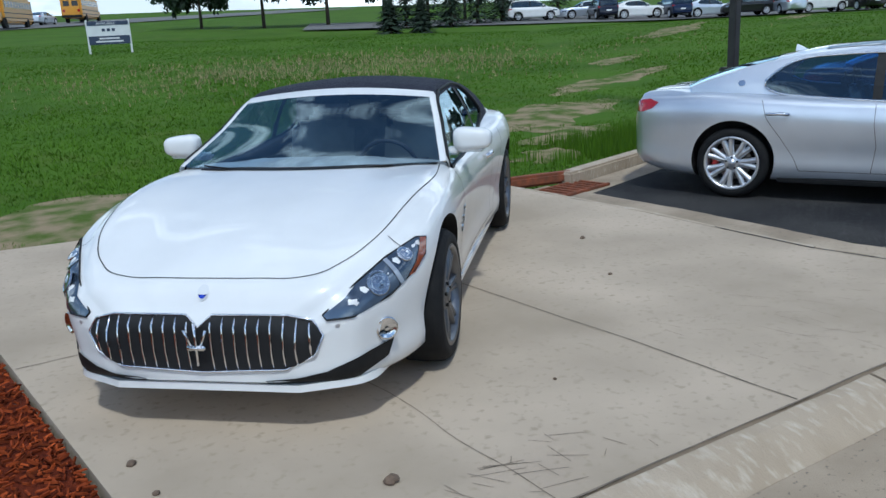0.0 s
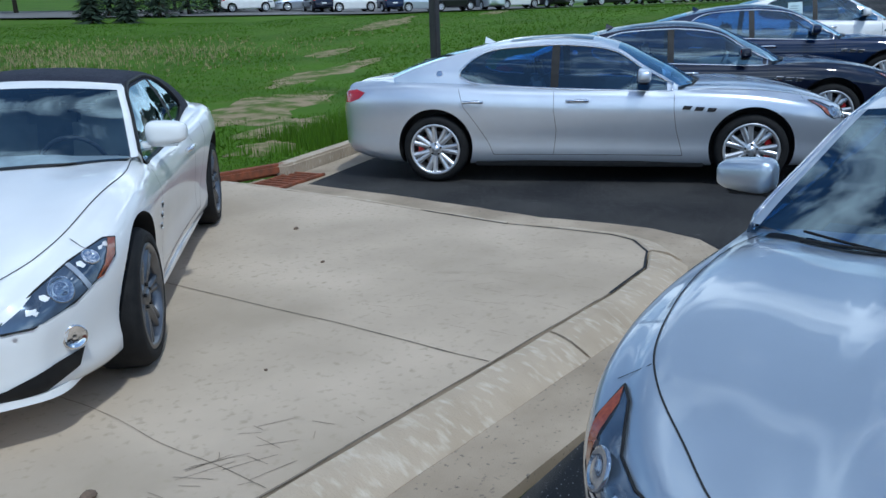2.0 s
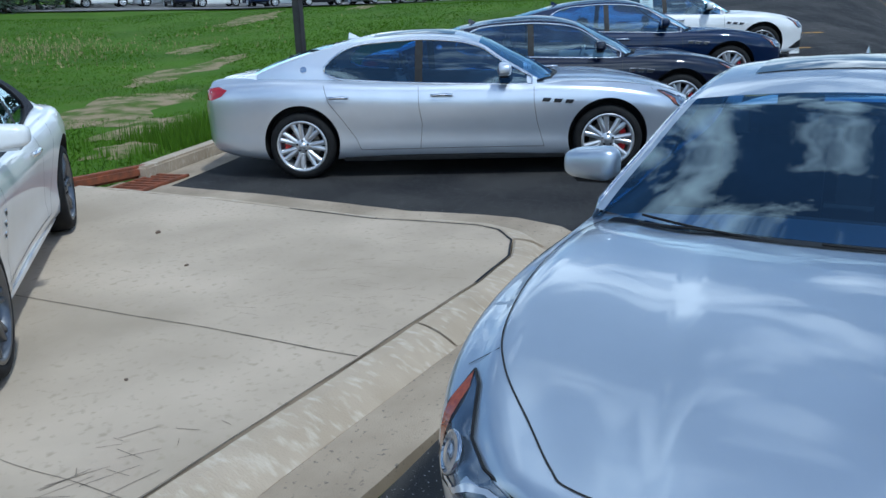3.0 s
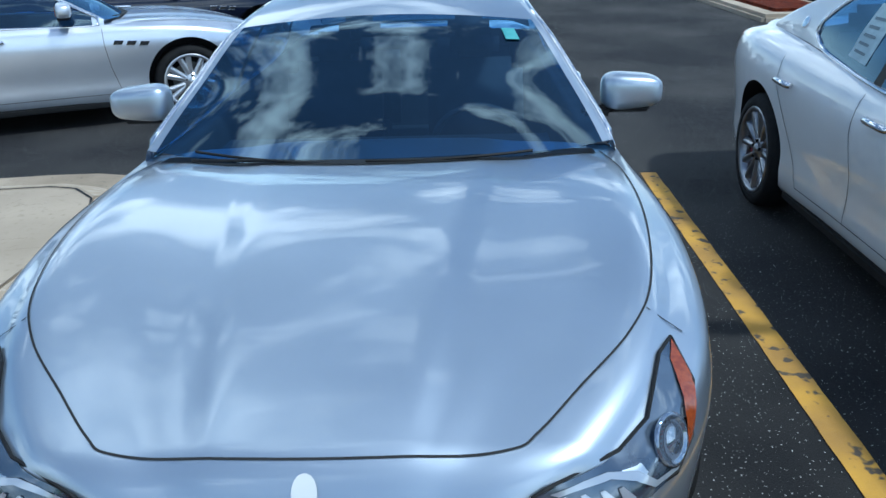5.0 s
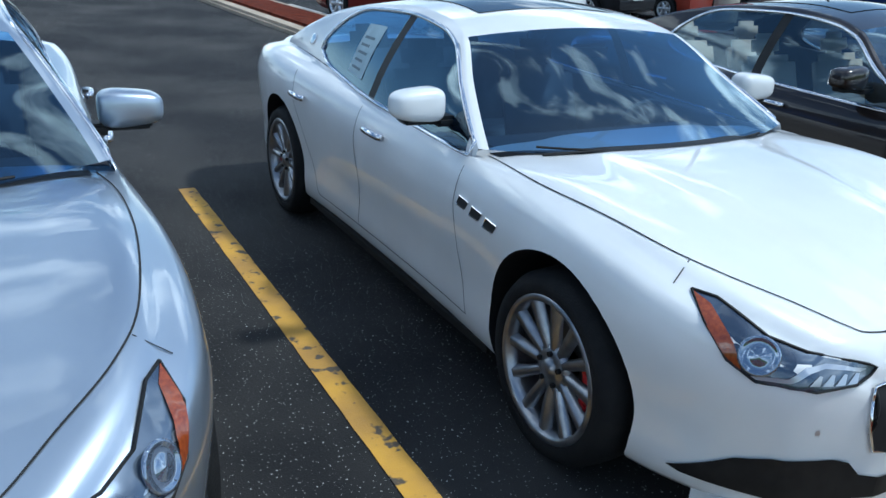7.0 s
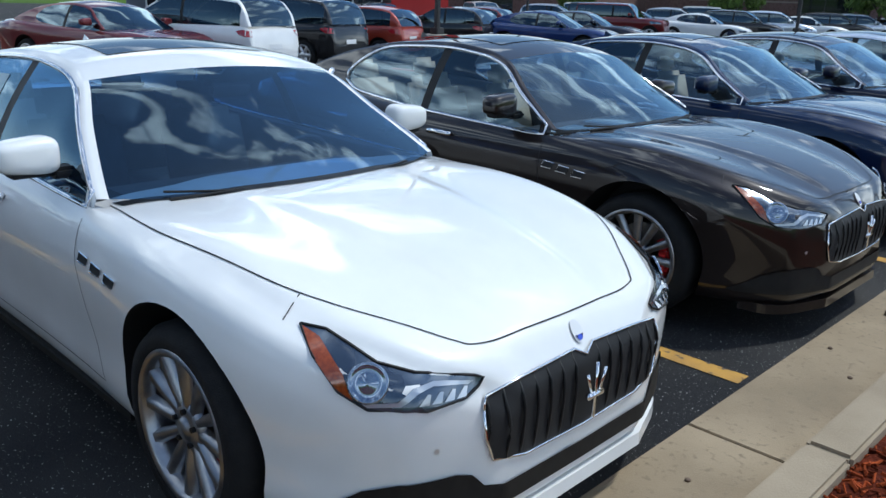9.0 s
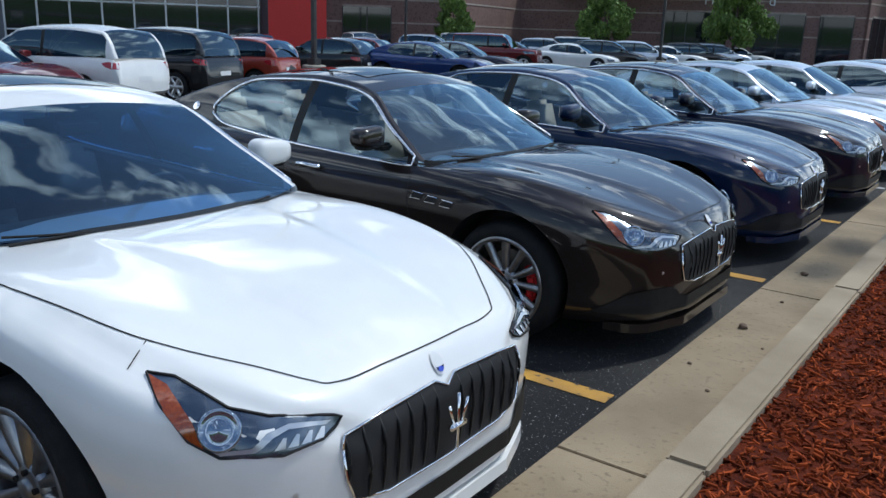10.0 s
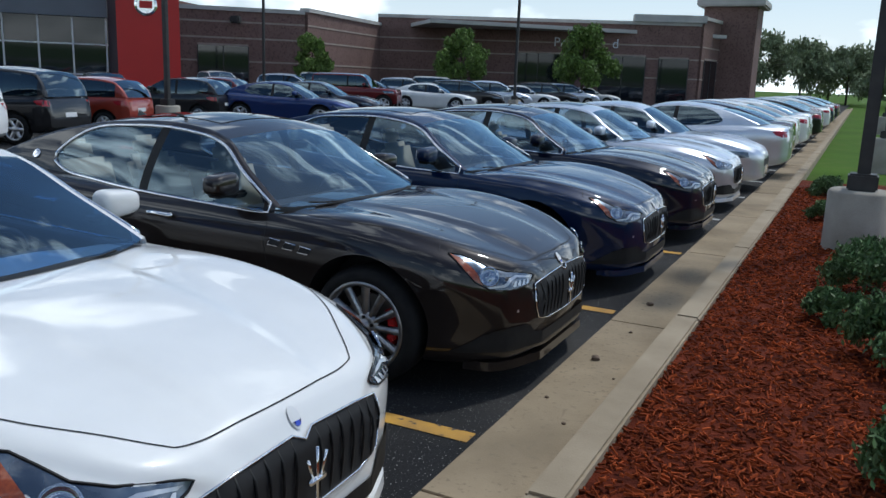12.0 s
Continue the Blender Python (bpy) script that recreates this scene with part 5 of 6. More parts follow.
# mulch bed
BED = [(0.775, 0.45), (0.775, -20), (-2.4, -19), (-6, -12), (-6, 2), (-4, 7.5), (0.1, 7.5), (0.30, 3.65), (0.52, 0.52)]
sheet("mulch_bed", BED, 0.075, M["mulch"], 0.2, "red dyed wood mulch bed", "mulch", extra=lambda x, y: 0.05 * noise.noise((x * 1.3, y * 1.3, 2)) * sm((0.6 - x) / 0.4) + 0.12 * sm((0.45 - x) / 3.0))


def inside(p, poly):
    c = False
    for (x0, y0), (x1, y1) in zip(poly, poly[1:] + poly[:1]):
        if (y0 > p[1]) != (y1 > p[1]) and p[0] < (x1 - x0) * (p[1] - y0) / (y1 - y0) + x0:
            c = not c
    return c


def bed_z(x, y):
    return 0.075 + 0.05 * noise.noise((x * 1.3, y * 1.3, 2)) * sm((0.6 - x) / 0.4) + 0.12 * sm((0.45 - x) / 3.0)


vs, fs = [], []
count = 0
while count < 52000:
    if R.random() < 0.16:
        x, yy = R.uniform(-1.6, 0.5), R.uniform(1.0, 5.0)
    else:
        x, yy = R.uniform(-2.6, 0.77), -3.6 - 15 * R.random() ** 1.7
    if not inside((x, yy), BED):
        continue
    count += 1
    l, w, h = R.uniform(0.02, 0.065), R.uniform(0.005, 0.014), R.uniform(0.003, 0.007)
    m = Matrix.Translation((x, yy, bed_z(x, yy) + R.uniform(0.004, 0.026))) @ Euler((R.uniform(-0.5, 0.5), R.uniform(-0.4, 0.4), R.uniform(0, 6.28))).to_matrix().to_4x4()
    o = len(vs)
    vs += [tuple(m @ Vector(c)) for c in ((-l / 2, -w / 2, -h), (l / 2, -w / 3, -h), (l / 2, w / 2, -h), (-l / 2, w / 3, -h), (-l / 2.3, -w / 3, h), (l / 2.2, -w / 4, h), (l / 2.4, w / 3, h), (-l / 2.1, w / 4, h))]
    fs += [(o + 4, o + 5, o + 6, o + 7), (o, o + 1, o + 5, o + 4), (o + 1, o + 2, o + 6, o + 5), (o + 2, o + 3, o + 7, o + 6), (o + 3, o, o + 4, o + 7)]
tagged(raw("mulch_chips", vs, fs, M["chip"]), "loose red-brown shredded wood chips", "mulch", kind="stuff")

# bare soil patches in the lawn and along the apron
for k, (x, yy, a, b, rot) in enumerate(((1.6, 7.9, 1.9, 0.9, 0.0), (10.6, 10.6, 2.3, 1.1, 0.4), (9.4, 8.6, 1.3, 0.6, 0.4), (15.5, 13.8, 3.0, 0.9, 0.4), (16.5, 10.6, 3.0, 0.8, 0.2), (7.9, 7.4, 0.7, 0.4, 0.3), (31, 25, 4.5, 1.0, 0.4), (39, 23, 4, 0.8, 0.3), (14.0, 8.8, 2.0, 0.7, 0.2), (58, 21, 9, 1.2, 0.2), (20, 18, 2.4, 0.7, 0.4))):
    n = 48
    vs = [(x, yy, H(x, yy) - 0.01)]
    for ring in (0.35, 0.7, 1.0):
        for i in range(n):
            t = 2 * math.pi * i / n
            q = ring * (1 + 0.55 * noise.noise((math.cos(t) * 1.6 + k * 7, math.sin(t) * 1.6, 0)) + 0.25 * noise.noise((math.cos(t) * 5 + k, math.sin(t) * 5, 3)))
            px, py = a * q * math.cos(t), b * q * math.sin(t)
            gx, gy = x + px * math.cos(rot) - py * math.sin(rot), yy + px * math.sin(rot) + py * math.cos(rot)
            vs.append((gx, gy, H(gx, gy) + (0.10 * noise.noise((gx * 0.15, gy * 0.15, 3)) if gy > 9 else 0) - 0.06 + 0.05 * (1.05 - ring)))
    fs = [(0, 1 + i, 1 + (i + 1) % n) for i in range(n)] + [(1 + r0 * n + i, 1 + (r0 + 1) * n + i, 1 + (r0 + 1) * n + (i + 1) % n, 1 + r0 * n + (i + 1) % n) for r0 in (0, 1) for i in range(n)]
    tagged(raw("soil_patch", vs, fs, M["bare"], None, "", True), "bare tan soil patch in the lawn", "soil", kind="structure")


def tufts(name, n, area, hgt, mtl, label, seed, ok=None):
    """Grass blades, each a bent sliver, over a stretch of ground."""
    q = random.Random(seed)
    vs, fs = [], []
    for _ in range(n):
        x, yy = area(q)
        if ok and not ok(x, yy):
            continue
        z = H(x, yy) - 0.07 + (0.10 * noise.noise((x * 0.15, yy * 0.15, 3)) if yy > 9 else 0)
        for b in range(3):
            a, h, l = q.uniform(0, 6.28), hgt * q.uniform(0.5, 1.3), q.uniform(0.02, 0.06)
            w = 0.0035 + 0.00022 * (abs(x) + abs(yy))
            dx, dy = math.cos(a), math.sin(a)
            o = len(vs)
            bx, by = x + q.uniform(-0.04, 0.04), yy + q.uniform(-0.04, 0.04)
            vs += [(bx - dy * w, by + dx * w, z), (bx + dy * w, by - dx * w, z), (bx + dx * l, by + dy * l, z + h)]
            fs.append((o, o + 1, o + 2))
    return tagged(raw(name, vs, fs, M[mtl]), label, "grass", kind="stuff")


def clear(x, y):
    for px, py, a in ((1.6, 7.9, 1.0), (10.6, 10.6, 1.3), (9.4, 8.6, 0.8), (7.9, 7.4, 0.45), (15.5, 13.8, 1.2), (16.5, 10.6, 1.0), (14, 8.8, 0.9)):
        if (x - px) ** 2 + (y - py) ** 2 < a * a:
            return False
    back = 6.75 - 0.2 * x if x < 6 else (5.6 + 0.22 * (x - 6) if x < 12 else 6.9)
    return y > back


tufts("lawn_grass", 150000, lambda q: (lambda d, a: (0.1 + d * math.sin(a), -1.5 + d * math.cos(a)))(7.0 + 48 * q.random() ** 1.8, q.uniform(-0.15, 1.35)), 0.05, "blade", "short green lawn grass", 3, clear)
tufts("tall_grass", 2600, lambda q: (q.gauss(9.4, 0.9), q.gauss(7.2, 0.4)), 0.26, "blade", "taller uncut green grass by the kerb", 4, clear)
tufts("dry_grass", 2500, lambda q: (q.gauss(13, 5), q.gauss(24, 3)), 0.14, "wheat", "pale dry grass tufts", 5, clear)

# pebbles and crumbs
for x, y, s in ((1.38, 0.99, 0.028), (1.25, -7.69, 0.03), (1.25, -9.24, 0.028), (1.2, -8.4, 0.014), (1.1, -6.6, 0.012), (4.5, 3.2, 0.02), (3.95, 2.35, 0.014), (2.5, 1.3, 0.01), (1.2, -5.2, 0.012), (1.3, -6.9, 0.012), (1.05, -7.4, 0.010), (0.6, 1.8, 0.02), (0.62, 1.5, 0.015), (0.9, 2.9, 0.016)):
    bm = bmesh.new()
    bmesh.ops.create_icosphere(bm, subdivisions=2, radius=s)
    for v in bm.verts:
        v.co *= 1 + 0.5 * noise.noise(v.co * 40 + Vector((x, y, 0)))
        v.co.z *= 0.6
    o = part("pebble", bm, M["stone"])
    o.location = (x, y, (0.1 if y > 0.3 else 0.008) + s * 0.42)
    tagged(o, "small brown stone lying on the concrete", "stone")

# ---- far lot: kerbed island ----
isl = thing("traffic_island", "kerbed island with red mulch in the lot", "island", kind="structure")
part("kerb_ring", box(bmesh.new(), (20.5, -7.7, 0.02), (12.0, 1.6, 0.22), 0.06), M["concrete"], isl)
part("island_mulch", box(bmesh.new(), (20.5, -7.7, 0.13), (11.3, 1.0, 0.10), 0.04), M["mulch"], isl)

# ---- plants ----
def leaf_cloud(name, spots, n, size, mtl, parent, seed, flat=0.6):
    q = random.Random(seed)
    vs, fs = [], []
    for c, r in spots:
        c = Vector(c)
        for _ in range(n):
            d = Vector((q.gauss(0, 1), q.gauss(0, 1), q.gauss(0, 1)))
            d = d.normalized() * r * (q.random() ** 0.4) * (0.75 + 0.5 * noise.noise(d * 0.8 + c))
            p = c + Vector((d.x, d.y, d.z * flat))
            e = Euler((q.uniform(0, 6.28), q.uniform(0, 6.28), q.uniform(0, 6.28))).to_matrix()
            s = size * q.uniform(0.6, 1.4)
            o = len(vs)
            vs += [tuple(p + e @ Vector(v)) for v in ((-s, 0, 0), (0, -s * 0.45, 0.1 * s), (s, 0, 0), (0, s * 0.45, 0.1 * s))]
            fs.append((o, o + 1, o + 2, o + 3))
    return raw(name, vs, fs, mtl, parent)


def shrub(x, y, z, r, seed):
    sh = thing("shrub", "low bushy green shrub in red mulch", "shrub", pose(x, y, z), "shrubs in the mulch bed")
    q = random.Random(seed)
    bm = bmesh.new()
    spots = []
    for k in range(16):
        a, e = q.uniform(0, 6.28), q.uniform(0.4, 1.3)
        tip = Vector((math.cos(a) * math.cos(e), math.sin(a) * math.cos(e), math.sin(e))) * r
        tube(bm, [(0, 0, 0), tip * 0.5 + Vector((0, 0, 0.04)), tip], 0.005, 4)
        spots.append((tip * 0.8, r * 0.36))
    part("stem", bm, M["bark"], sh)
    leaf_cloud("foliage", spots, 420, 0.024, M["shrub_leaf"], sh, seed, 0.9)


for i, (x, y, r) in enumerate(((-0.40, -10.3, 0.5), (-0.12, -9.25, 0.27), (-0.55, -8.4, 0.45), (-0.66, -6.5, 0.42), (0.15, -14.6, 0.28), (-1.0, -9.7, 0.5), (0.2, -17.5, 0.35), (-1.3, -11, 0.5))):
    shrub(x, y, bed_z(x, y), r, 20 + i)


def tree(x, y, z, h, crown, seed, mtl="leaf", size=0.16, n=420, label="young broad-leaved tree with a dense green crown"):
    tr = thing("tree", label, "tree", pose(x, y, z))
    q = random.Random(seed)
    bm = bmesh.new()
    cyl(bm, (0, 0, 0), (0, 0, h * 0.75), 0.02 * h, 0.008 * h, 10)
    spots = []
    for k in range(22):
        a, u = q.uniform(0, 6.28), q.uniform(0.0, 1.0)
        zz = h * (0.32 + 0.62 * u)
        rr = crown * (1 - 0.75 * u ** 1.5) * q.uniform(0.55, 1.0) * (0.6 + 0.8 * min(1, u * 3))
        tip = Vector((math.cos(a) * rr, math.sin(a) * rr, zz))
        tube(bm, [(0, 0, zz - 0.15 * h), tip * 0.5 + Vector((0, 0, zz * 0.48)), tip], 0.004 * h, 5)
        spots.append((tip * 0.92, crown * 0.42))
    part("trunk", bm, M["bark"], tr, "", True)
    leaf_cloud("crown", spots, n, size, M[mtl], tr, seed, 0.9)
    return tr


def spruce(x, y, z, h, seed):
    tr = thing("tree", "dark green spruce with drooping branches", "tree", pose(x, y, z), "spruces beyond the field")
    q = random.Random(seed)
    part("trunk", cyl(bmesh.new(), (0, 0, 0), (0, 0, h), 0.16, 0.02, 8), M["bark"], tr)
    vs, fs = [], []
    for k in range(1500):
        u = q.random() ** 0.8
        a = q.uniform(0, 6.28)
        rr = 0.30 * h * (1 - u) * q.uniform(0.2, 1.05) * (0.8 + 0.3 * math.sin(u * 60))
        zz = h * (0.06 + 0.94 * u) - rr * 0.25
        c, s = math.cos(a), math.sin(a)
        w, l = 0.12 * (1.2 - u), 0.5 * (1.1 - u) + 0.1
        o = len(vs)
        vs += [(c * rr - s * w, s * rr + c * w, zz), (c * rr + s * w, s * rr - c * w, zz), (c * (rr + l), s * (rr + l), zz - 0.3 * l)]
        fs.append((o, o + 1, o + 2))
    raw("foliage", vs, fs, M["needle"], tr)


# ---- lamp posts ----
def lamp_post(x, y, z, h=8.0, ped=0.75, r=0.33, group="lamp posts"):
    lp = thing("street_lamp", "dark square lamp pole on a round concrete pedestal", "street lamp", pose(x, y, z), group)
    bm = lathe(bmesh.new(), [(r, -0.3), (r, ped - 0.03), (r - 0.03, ped), (0.001, ped)], n=28)
    bmesh.ops.transform(bm, matrix=Matrix.Rotation(radians(90), 4, "X"), verts=bm.verts)
    if bm.verts[:][0].co.z > 0.1:
        bmesh.ops.transform(bm, matrix=Matrix.Diagonal((1, 1, -1, 1)), verts=bm.verts)
    bmesh.ops.recalc_face_normals(bm, faces=bm.faces[:])
    part("pedestal", bm, M["pedestal"], lp, "concrete pole base", True)
    part("base_cover", box(bmesh.new(), (0, 0, ped + 0.09), (0.30, 0.30, 0.18), 0.02), M["pole"], lp)
    part("pole", box(bmesh.new(), (0, 0, ped + h / 2), (0.13, 0.13, h), 0.012), M["pole"], lp)
    for s in (1, -1):
        bm = box(bmesh.new(), (0, s * 0.55, ped + h), (0.4, 0.6, 0.16), 0.03)
        box(bm, (0, s * 0.2, ped + h), (0.06, 0.3, 0.06))
        part("lamp_head", bm, M["pole"], lp)
    return lp


lamp_post(-0.20, -12.62, 0.08, 4.2, 0.66)
lamp_post(-0.7, -24.5, 0.0, 6.0)
lamp_post(-1.1, -45, 0.0, 6.0)
lamp_post(10.9, 6.6, H(10.9, 6.6) - 0.05, 8.0, 0.86)
lamp_post(16.9, -19.65, 0, 9.0, 0.75)
lamp_post(30.8, -41, 0, 9.0)
lamp_post(16.4, -43.8, 0, 9.0)

# ---- buildings ----
def wall_between(name, a, b, z0, z1, thick, mtl, parent):
    l = math.hypot(b[0] - a[0], b[1] - a[1])
    o = part(name, box(bmesh.new(), (0, 0, 0), (l, thick, z1 - z0)), mtl, parent)
    o.matrix_basis = pose((a[0] + b[0]) / 2, (a[1] + b[1]) / 2, (z0 + z1) / 2, 0, 0, math.degrees(math.atan2(b[1] - a[1], b[0] - a[0])))
    return o


brick = thing("building", "long brown block dealership building with pale bands", "building")
FACE = [(44, -46.2), (36.5, -52.7), (38.85, -66.8), (12.9, -76.6), (11.2, -92)]
tops = [5.8, 6.0, 6.75, 7.3]
for (a, b), tz in zip(zip(FACE, FACE[1:]), tops):
    wall_between("wall", a, b, -0.1, tz, 0.5, M["brick"], brick)
    wall_between("coping", a, b, tz, tz + 0.28, 0.75, M["coping"], brick)
    for z in (2.3, 3.9, 5.0):
        wall_between("stone_band", a, b, z, z + 0.12, 0.56, M["stone_band"], brick)
wall_between("rear_wall", (44, -45.5), (60, -95), -0.1, 6.5, 0.5, M["brick"], brick)
wall_between("roof_slab", (40, -72), (20, -90), 6.0, 6.3, 26, M["coping"], brick)


def opening(a, b, u0, u1, z0, z1, nm, label):
    """A recessed dark opening with its frame on a stretch of facade."""
    p, q = ((a[0] + (b[0] - a[0]) * u, a[1] + (b[1] - a[1]) * u) for u in (u0, u1))
    o = wall_between(nm, p, q, z0, z1, 0.60, M["facade_glass"], brick)
    o["label"] = label
    wall_between("lintel", p, q, z1, z1 + 0.15, 0.64, M["stone_band"], o).matrix_parent_inverse = o.matrix_basis.inverted()
    n = max(1, int(math.hypot(q[0] - p[0], q[1] - p[1]) / 1.6))
    for i in range(n + 1):
        u = i / n
        c = (p[0] + (q[0] - p[0]) * u, p[1] + (q[1] - p[1]) * u)
        ang = math.degrees(math.atan2(q[1] - p[1], q[0] - p[0]))
        m = part("window_frame", box(bmesh.new(), (0, 0, 0), (0.07, 0.66, z1 - z0)), M["pole"], o)
        m.matrix_parent_inverse = o.matrix_basis.inverted()
        m.matrix_basis = pose(c[0], c[1], (z0 + z1) / 2, 0, 0, ang)


opening(FACE[0], FACE[1], 0.25, 0.60, 0, 3.4, "garage_door", "dark roller door opening")
opening(FACE[2], FACE[3], 0.44, 0.58, 0, 4.1, "shop_window", "dark display window")
opening(FACE[2], FACE[3], 0.70, 0.84, 0, 4.1, "shop_window", "dark display window")
opening(FACE[2], FACE[3], 0.88, 0.97, 0, 4.0, "shop_window", "dark display window")
opening(FACE[3], FACE[4], 0.06, 0.30, 0, 4.0, "shop_window", "dark display window")
opening(FACE[3], FACE[4], 0.55, 0.75, 0, 4.4, "doorway", "dark arched entrance")
wall_between("corner_cornice", (18.2, -74.6), (12.6, -76.72), 7.0, 7.6, 1.2, M["coping"], brick)
o = part("entrance_tower", box(bmesh.new(), (11.4, -84, 4.4), (4.6, 4.4, 9.0), 0.1), M["brick"], brick)
part("tower_cornice", box(bmesh.new(), (11.4, -84, 9.2), (5.8, 5.6, 0.7), 0.12), M["coping"], brick)
part("wall_lamp", box(bmesh.new(), (39.6, -48.9, 5.2), (0.8, 0.5, 0.5), 0.1), M["pole"], brick)


def words(name, text, size, m, mtl, parent, depth=0.03):
    cu = bpy.data.curves.new(name, "FONT")
    cu.body, cu.size, cu.extrude, cu.align_x = text, size, depth, "LEFT"
    tmp = new(name, cu)
    me = bpy.data.meshes.new_from_object(tmp.evaluated_get(bpy.context.evaluated_depsgraph_get()))
    bpy.data.objects.remove(tmp)
    me.materials.clear()
    me.materials.append(mtl)
    o = new(name, me)
    o.matrix_basis = m
    if parent:
        o.parent = parent
    return o


dirx, diry = FACE[3][0] - FACE[2][0], FACE[3][1] - FACE[2][1]


nx_, ny_ = -diry / math.hypot(dirx, diry), dirx / math.hypot(dirx, diry)
for txt, u in (("Pr", 0.555), ("d", 0.735)):
    px, py = FACE[2][0] + dirx * u, FACE[2][1] + diry * u
    sgn = 1 if ny_ > 0 else -1
    m = Matrix((( dirx / 27.8, 0, nx_ * sgn, px + nx_ * sgn * 0.32), (diry / 27.8, 0, ny_ * sgn, py + ny_ * sgn * 0.32), (0, 1, 0, 4.75), (0, 0, 0, 1)))
    words("letters", txt, 1.1, m, M["sign_white"], brick)

red = thing("building", "red and grey panelled showroom with a dark glass front", "building")
part("red_tower", box(bmesh.new(), (0, 0, 4.2), (3.4, 1.2, 8.6), 0.04), M["red_panel"], red)
part("grey_fascia", box(bmesh.new(), (9.4, -0.9, 5.6), (14.4, 1.0, 2.4), 0.03), M["grey_panel"], red)
gl = part("glass_front", box(bmesh.new(), (9.4, -0.9, 2.2), (14.4, 0.3, 4.8)), M["facade_glass"], red, "dark glass shop front")
for k in range(9):
    part("mullion", box(bmesh.new(), (2.3 + k * 1.78, -0.72, 2.2), (0.09, 0.12, 4.8)), M["mullion"], gl)
for z in (1.2, 2.9, 4.6):
    part("transom", box(bmesh.new(), (9.4, -0.72, z), (14.4, 0.12, 0.08)), M["mullion"], gl)
bm = lathe(bmesh.new(), [(0.62, 0.0), (0.62, 0.12), (0.5, 0.14), (0.48, 0.08), (0.001, 0.08)], n=32)
o = part("round_emblem", bm, M["chrome"], red, "round chrome emblem with plain red field")
o.matrix_basis = pose(0.1, 0.6, 5.2)
part("emblem_field", box(bmesh.new(), (0.1, 0.72, 5.2), (0.7, 0.05, 0.4), 0.02), M["red_panel"], red)
part("building_block", box(bmesh.new(), (9, -6, 3.3), (18, 9, 7.4)), M["grey_panel"], red)
red.matrix_basis = pose(37.2, -38.6, 0, 0, 0, 46.5)

# ---- sign board in the field ----
sb = thing("sign_board", "white and navy real-estate board on two posts", "sign", pose(9.5, 40.0, H(9.5, 40.0) - 0.05, 0, 0, -13))
for x in (-0.92, 0.92):
    part("post", box(bmesh.new(), (x, 0, 0.75), (0.09, 0.09, 1.6), 0.01), M["sign_white"], sb)
brd = part("panel", box(bmesh.new(), (0, -0.03, 0.95), (1.84, 0.05, 1.05), 0.01), M["sign_white"], sb)
part("top_band", box(bmesh.new(), (0, -0.062, 1.38), (1.80, 0.012, 0.18)), M["sign_navy"], brd)
part("low_band", box(bmesh.new(), (0, -0.062, 0.62), (1.80, 0.012, 0.38)), M["sign_navy"], brd)
words("letters", "AVAILABLE", 0.17, pose(-0.5, -0.072, 1.32, 90, 0, 0), M["sign_white"], brd, 0.003)
for x, z, w in ((-0.22, 1.08, 0.14), (0.0, 1.08, 0.14), (0.22, 1.08, 0.14)):
    part("print_bar", box(bmesh.new(), (x, -0.062, z), (w, 0.012, 0.13)), M["sign_navy"], brd)
for z, w in ((0.7, 0.9), (0.56, 1.2)):
    part("print_bar", box(bmesh.new(), (0, -0.072, z), (w, 0.012, 0.07)), M["sign_white"], brd)
bm = box(bmesh.new(), (0, 0, 0.3), (0.3, 0.3, 0.75), 0.05)
tagged(part("utility_box", bm, M["sign_navy"]), "small dark utility box in the grass", "utility box").matrix_basis = pose(3.0, 46, H(3, 46))

# ---- street beyond the field ----
def strip(name, a, b, w, mtl, label, cat, z=0.02):
    n = 24
    l = math.hypot(b[0] - a[0], b[1] - a[1])
    nx, ny = -(b[1] - a[1]) / l, (b[0] - a[0]) / l
    vs = []
    for i in range(n + 1):
        x, y = a[0] + (b[0] - a[0]) * i / n, a[1] + (b[1] - a[1]) * i / n
        for k in range(5):
            q = w * (k / 4 - 0.5)
            vs.append((x + nx * q, y + ny * q, min(H(x + nx * q, y + ny * q), 11.5) + z))
    fs = [(i * 5 + k, (i + 1) * 5 + k, (i + 1) * 5 + k + 1, i * 5 + k + 1) for i in range(n) for k in range(4)]
    return tagged(raw(name, vs, fs, mtl, None, "", True), label, cat, kind="structure")


M["far_road"] = mat("worn_road_asphalt", (0.17, 0.165, 0.16), 0.9, col2=(0.13, 0.13, 0.125), scale=0.3)
strip("road", (-70, 22), (85, 168), 15, M["far_road"], "grey asphalt street climbing past the field", "road", 0.06)
strip("road", (30, 62), (110, 20), 16, M["far_road"], "grey asphalt lot beyond the field", "road", 0.06)


